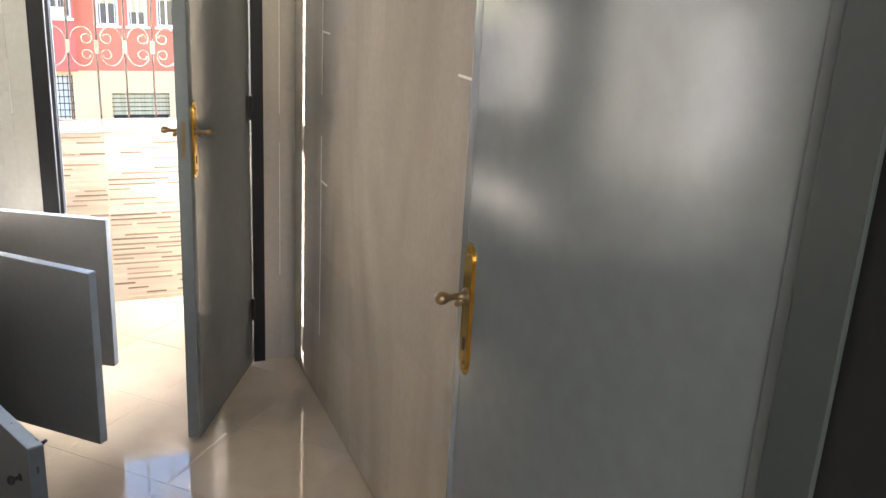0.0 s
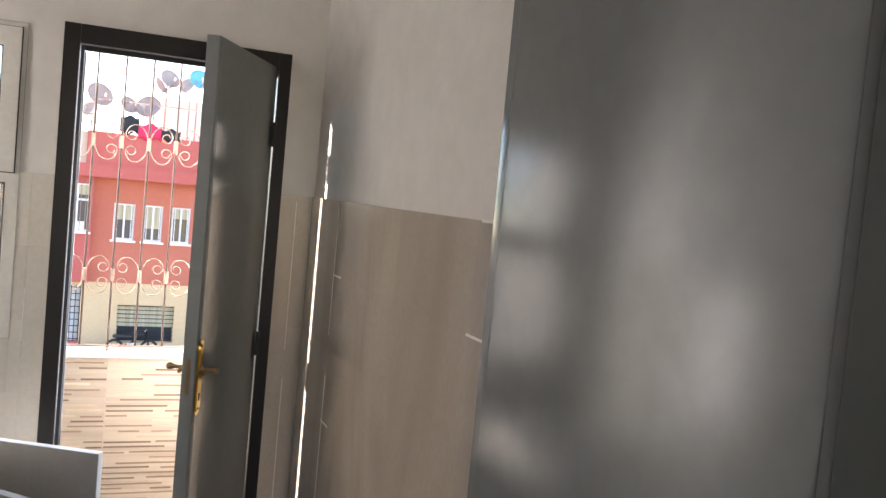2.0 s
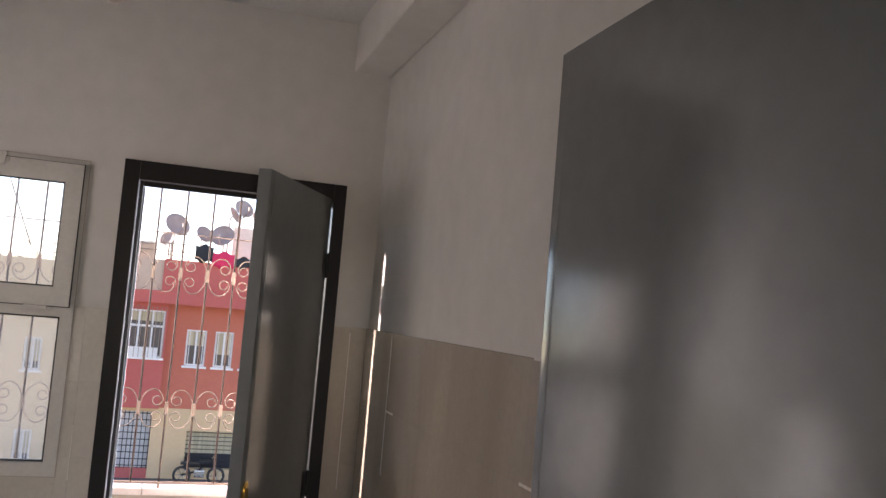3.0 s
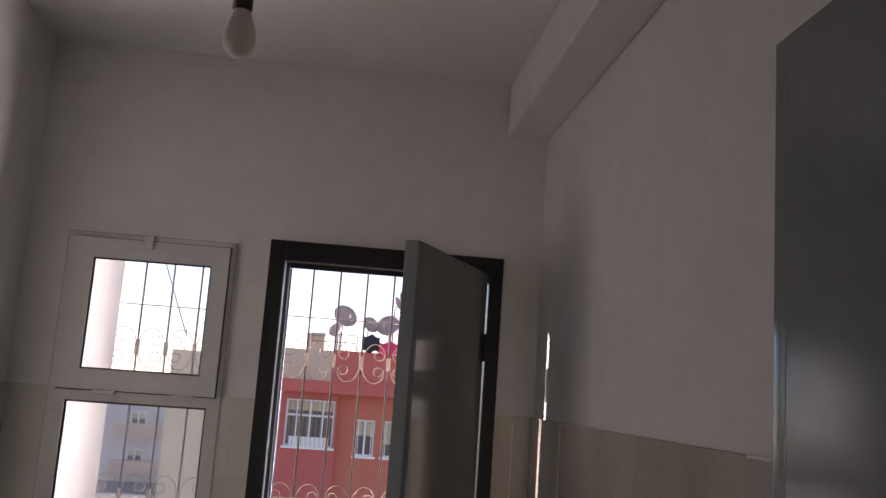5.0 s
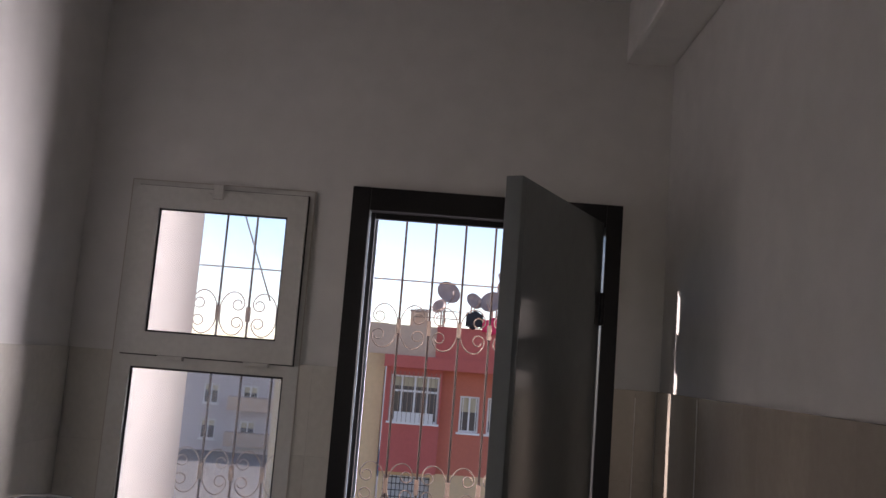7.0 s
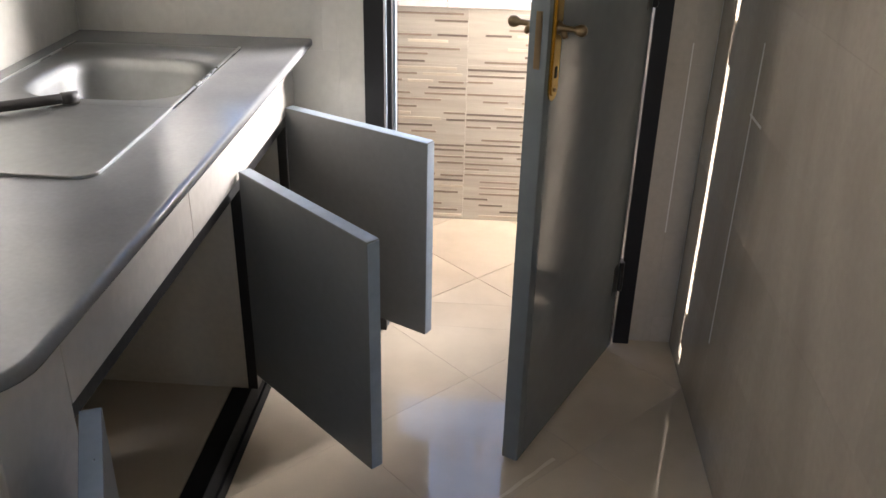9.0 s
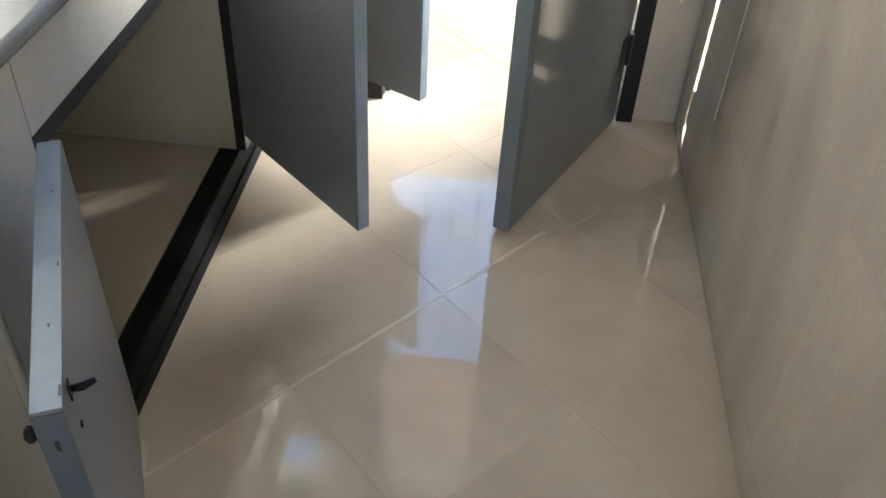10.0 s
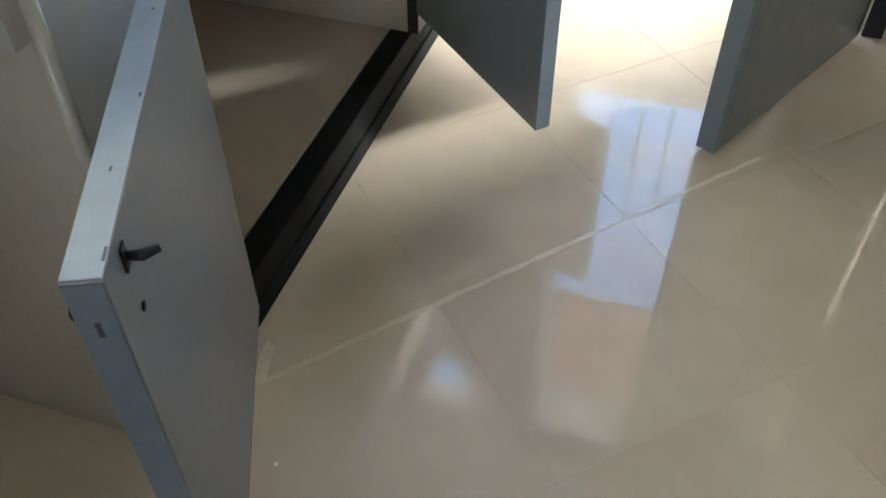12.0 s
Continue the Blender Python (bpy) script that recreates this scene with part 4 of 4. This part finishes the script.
def cloth(x0, x1, z0, z1, mat, label):
    b = bmesh.new()
    n = 10
    grid = [[b.verts.new((x0 + (x1 - x0) * i / n, Y - 0.24 - 0.03 * math.sin(i * 1.9 + j) * j / 4, z1 + (z0 - z1) * j / 4 - 0.06 * math.sin(i * 0.9 + j))) for i in range(n + 1)] for j in range(5)]
    for q, s in zip(grid, grid[1:]):
        for i in range(n):
            b.faces.new((q[i], q[i + 1], s[i + 1], s[i])).smooth = True
    o = solid("laundry", b, mat, label, "laundry", group="laundry on the roof")
    sol = o.modifiers.new("cloth_thickness", "SOLIDIFY")
    sol.thickness = 0.02
    return o


cloth(1.30, 1.98, 2.98, 3.62, M_CLOTHBLK, "black cloth hung to dry on the roof edge")
cloth(1.96, 2.80, 2.82, 3.40, M_CLOTHRED, "bright red cloth hung to dry on the roof edge")
cloth(2.78, 3.50, 2.86, 3.28, M_CLOTHBLK, "black cloth hung to dry on the roof edge")

rf = thing("roof_frame", pose(0, 0, 0), "thin metal frame standing on the roof", "frame")
for x in (-0.72, 0.39, 1.1):
    b = bmesh.new()
    tube(b, [(x, Y + 0.3, 1.75), (x, Y + 0.3, 3.6)], 0.025, 6)
    part("post", b, M_IRON, rf)
for z in (3.3, 3.6):
    b = bmesh.new()
    tube(b, [(-0.72, Y + 0.3, z), (1.1, Y + 0.3, z)], 0.02, 6)
    part("rail", b, M_IRON, rf)
ac = thing("water_tank", pose(-0.55, Y + 0.6, 1.75), "grey box unit on the roof", "roof unit")
part("case", boxes((-0.35, -0.2, 0, 0.35, 0.2, 1.75), bevel=0.04), M_BEIGE, ac)
part("lid", boxes((-0.38, -0.23, 1.75, 0.38, 0.23, 1.83), bevel=0.02), M_DISH, ac)


def motorbike(x, y):
    t = thing("motorbike", pose(x, y, GZ), "dark motorbike parked by the barred window", "motorbike")
    for wx in (-0.62, 0.62):
        b = bmesh.new()
        tube(b, [(wx + 0.29 * math.cos(a), 0, 0.31 + 0.29 * math.sin(a)) for a in [math.tau * k / 24 for k in range(25)]], 0.05, 8)
        w = part("wheel", b, M_RUBBER, t)
        b = bmesh.new()
        for k in range(6):
            a = math.tau * k / 6
            tube(b, [(wx, 0, 0.31), (wx + 0.27 * math.cos(a), 0, 0.31 + 0.27 * math.sin(a))], 0.012, 6)
        part("spokes", b, M_CHROME, w)
    b = bmesh.new()
    tube(b, [(-0.62, 0, 0.31), (-0.1, 0, 0.45), (0.35, 0, 0.8), (0.5, 0, 0.95), (0.62, 0, 0.31)], 0.035, 8)
    part("frame", b, M_JAMB, t)
    part("engine", boxes((-0.18, -0.14, 0.25, 0.2, 0.14, 0.52), bevel=0.04), M_STEEL, t)
    part("tank", boxes((-0.02, -0.13, 0.68, 0.42, 0.13, 0.9), bevel=0.07), M_JAMB, t)
    part("seat", boxes((-0.7, -0.12, 0.70, 0.0, 0.12, 0.80), bevel=0.04), M_RUBBER, t)
    b = bmesh.new()
    tube(b, [(0.42, -0.32, 1.02), (0.5, -0.1, 1.0), (0.5, 0.1, 1.0), (0.42, 0.32, 1.02)], 0.016, 6)
    part("handlebar", b, M_CHROME, t)
    return t


motorbike(2.25, 35.2)

# ---- wall tiles, strip tiles and floor tiles ----
ROW, WIDE = 0.25, 0.40
G = 0.0001
share = {}


def tile_piece(parent, name, mat, w, h, m, depth=T):
    key = (name, mat.name, round(w, 4), round(h, 4), depth)
    if key not in share:
        share[key] = mesh_of(name, boxes((G, 0, G, w - G, depth, h - G), bevel=0.00025), mat)
    o = new(name, share[key])
    o.parent = parent
    o.matrix_parent_inverse = Matrix()
    o.matrix_basis = m
    return o


def tiled(name, label, cells, m_of, mat_of):
    holder = thing(name, pose(0, 0, 0), label, "wall tiles", kind="structure")
    for a, c, z0, z1 in cells:
        tile_piece(holder, "tile", mat_of(a), c - a, z1 - z0, m_of(a, z0))
    return holder


def split(a, b, start, step):
    """Joint positions from a to b."""
    xs = [a]
    k = math.ceil((a - start) / step + 1e-6)
    while start + k * step < b - 0.01:
        if start + k * step > a + 0.01:
            xs.append(start + k * step)
        k += 1
    return xs + [b]


rows = [0.0] + [TILE_TOP - ROW * k for k in range(6, -1, -1)]
ys = split(NEAR + 0.001, FAR - 0.001, 3.43, WIDE)
east = [(a, c, z0, z1) for a, c in zip(ys, ys[1:]) for z0, z1 in zip(rows, rows[1:])]
tiled("tiles_east", "glossy beige marble-look wall tiles", east, lambda a, z: pose(RIGHT, a, z, 0, 0, 90) @ pose(0, -T, 0), lambda a: M_TILE)
tiled("tiles_west", "glossy pale cream wall tiles behind the worktop", east, lambda a, z: pose(LEFT - T, a, z, 0, 0, 90) @ pose(0, -T, 0), lambda a: M_TILEL)
north = []
for z0, z1 in zip(rows, rows[1:]):
    xr = split(DX1 + 0.001, RIGHT - 0.001, 1.207, WIDE)
    north += [(a, c, z0, z1) for a, c in zip(xr, xr[1:])]
    xl = split(LEFT + 0.001, DX0 - 0.001, 0.302, WIDE)
    for a, c in zip(xl, xl[1:]):
        lo, hi = z0, min(z1, TILE_TOP)
        if a < WX1 and c > WX0 and hi > WZ0:
            for p, q in ((a, min(c, WX0)), (max(a, WX1), c)):
                if q - p > 0.01:
                    north.append((p, q, lo, hi))
            if lo < WZ0 - 0.01:
                north.append((max(a, WX0), min(c, WX1), lo, WZ0))
        else:
            north.append((a, c, lo, hi))
tiled("tiles_north", "glossy pale and beige wall tiles round door and window", north, lambda a, z: pose(a, FAR, z), lambda a: M_TILE if a > 0.9 else M_TILEL)
for side, gx in (("east", RIGHT + 0.0006), ("west", LEFT - 0.0086)):
    solid("grout_" + side, boxes((gx, NEAR, 0, gx + 0.008, FAR - 0.0005, TILE_TOP - 0.001)), M_GROUT, "beige grout between the wall tiles", "grout", "structure")
# white grout left standing in some joints
for z0, z1 in ((0.26, 0.99), (1.13, TILE_TOP - 0.004)):
    solid("grout_joint", boxes((RIGHT - 0.0012, 3.4275, z0, RIGHT + 0.002, 3.4335, z1), bevel=0.0008), M_GROUTW, "white grout in an upright tile joint", "grout", "structure")
for z0, z1 in ((0.36, 0.89), (1.0, TILE_TOP - 0.02)):
    solid("grout_joint", boxes((1.2055, FAR - 0.0008, z0, 1.2085, FAR + 0.002, z1), bevel=0.0006), M_GROUTW, "white grout in an upright tile joint", "grout", "structure")
for y0, y1, z in ((2.17, 2.265, TILE_TOP), (2.205, 2.295, TILE_TOP - ROW), (3.34, 3.43, TILE_TOP - ROW), (3.35, 3.44, TILE_TOP - 3 * ROW)):
    solid("grout_joint", boxes((RIGHT - 0.0015, y0, z - 0.003, RIGHT + 0.003, y1, z + 0.003), bevel=0.001), M_GROUTW, "short white grout smear on a level tile joint", "grout", "structure")

# strips on the parapet
rng = random.Random(5)
for col in range(4):
    px0 = 0.007 - 0.6 + 0.6 * col + (0.308 if col == 0 else 0)
    px1 = 0.007 + 0.6 * col
    for r in range(4):
        tile_piece(parapet, "panel", M_STRIPTILE, px1 - px0, 0.1985, pose(px0, BAL_Y, 0.1985 * r), 0.011)
    for r in range(33):
        z = 0.012 + r * 0.0236
        x = px0 + rng.choice((0.003, 0.003, 0.06, 0.14, 0.2))
        while x < px1 - 0.06:
            ln = min(rng.choice((0.09, 0.14, 0.2, 0.26, 0.31)), px1 - 0.003 - x)
            dark = rng.random() < 0.72
            key = ("strip", dark, round(ln, 3))
            if key not in share:
                share[key] = mesh_of("strip", boxes((0, -0.003, 0, ln, 0.0005, 0.0078 if dark else 0.009), bevel=0.0008), M_STRIP if dark else M_STRIPPALE)
            o = new("strip", share[key])
            o.parent = parapet
            o.matrix_basis = pose(x, BAL_Y, z + rng.uniform(-0.003, 0.003))
            x += ln + rng.choice((0.02, 0.05, 0.12, 0.2))


def clip_poly(poly, x0, y0, x1, y1):
    for ax, lim, sgn in ((0, x0, 1), (0, x1, -1), (1, y0, 1), (1, y1, -1)):
        out = []
        for i, p in enumerate(poly):
            q = poly[(i + 1) % len(poly)]
            dp, dq = (p[ax] - lim) * sgn, (q[ax] - lim) * sgn
            if dp >= 0:
                out.append(p)
            if dp * dq < 0:
                u = dp / (dp - dq)
                out.append((p[0] + (q[0] - p[0]) * u, p[1] + (q[1] - p[1]) * u))
        poly = out
        if len(poly) < 3:
            return []
    return poly


S, OX, OY = 0.405, 0.683, 3.021
C45 = math.sqrt(0.5)


def lay(parent, x0, y0, x1, y1):
    for i in range(-14, 14):
        for j in range(-14, 14):
            g = 0.0012
            pts = []
            for u, v in ((i * S + g, j * S + g), ((i + 1) * S - g, j * S + g), ((i + 1) * S - g, (j + 1) * S - g), (i * S + g, (j + 1) * S - g)):
                pts.append((OX + (u + v) * C45, OY + (u - v) * C45))
            pts = clip_poly(pts, x0, y0, x1, y1)
            if len(pts) >= 3:
                area = abs(sum(p[0] * q[1] - q[0] * p[1] for p, q in zip(pts, pts[1:] + pts[:1]))) / 2
                if area > 0.0005:
                    b = bmesh.new()
                    prism(b, pts, -0.0058, 0.0)
                    part("tile", b, M_FLOOR, parent)


lay(floor, LEFT + 0.001, NEAR + 0.001, RIGHT - 0.001, FAR + 0.02)
lay(floor, KX0 + 0.046, 0.9542, KX1 - 0.046, NEAR - 0.001)
lay(floor, -0.59, -0.74, 1.44, 0.954)
lay(balcony_floor, DX0 + 0.067, FAR + 0.0202, DX1 - 0.047, FAR + T + WALL_T + 0.0075)
lay(balcony_floor, -0.28, FAR + T + WALL_T + 0.008, 2.04, BAL_Y - 0.001)
solid("floor_joints", boxes((LEFT + 0.002, NEAR, -0.0055, RIGHT - 0.002, FAR + 0.02, -0.0006)), M_FGROUT, "pale grout lines between the floor tiles", "grout", "structure")

# streak of light across the floor, laid on as a thin pale strip
b = bmesh.new()
sa, sb = Vector((0.904, 3.279, 0)), Vector((0.206, 2.477, 0))
sn = Vector((sb.y - sa.y, sa.x - sb.x, 0)).normalized()
n = 40
lo = [b.verts.new(sa.lerp(sb, k / n) + sn * (0.0045 + 0.0014 * math.sin(k * 1.7)) + Vector((0, 0, 0.0004))) for k in range(n + 1)]
hi = [b.verts.new(sa.lerp(sb, k / n) - sn * (0.0045 + 0.0014 * math.sin(k * 2.3 + 1)) + Vector((0, 0, 0.0004))) for k in range(n + 1)]
for k in range(n):
    b.faces.new((lo[k], lo[k + 1], hi[k + 1], hi[k]))
streak = solid("grout_streak", b, M_STREAK, "thin pale strip that paints a streak of light across the floor tiles", "streak", "structure")
sk = streak.modifiers.new("film", "SOLIDIFY")
sk.thickness = 0.0003

# bright end of the light streak, painted as a flat pale patch
smear = bmesh.new()
prism(smear, [(0.196, 2.470), (0.212, 2.478), (0.196, 2.545), (0.180, 2.556), (0.178, 2.53)], 0.0002, 0.0009)
solid("grout_smear", smear, M_STREAK, "short pale patch that paints the light streak's end beside the cabinet base", "streak", "structure")
crumb = bmesh.new()
lathe(crumb, [(0.002, 0.0), (0.0035, 0.001), (0.003, 0.0025), (0.001, 0.003)], (0.291, 2.353, 0.0), "z", 7)
solid("plaster_crumb", crumb, M_GROUTW, "tiny pale plaster crumb on the floor", "crumb")
drip = bmesh.new()
tube(drip, [(0.302, FAR - 0.001, 1.19), (0.3015, FAR - 0.001, 1.10), (0.302, FAR - 0.0015, 1.02), (0.3015, FAR - 0.002, 1.01)], [0.0012, 0.0013, 0.0018, 0.003], 6)
solid("paint_drip", drip, M_GROUTW, "thin white paint drip on the wall tile beside the window", "paint drip", "structure")
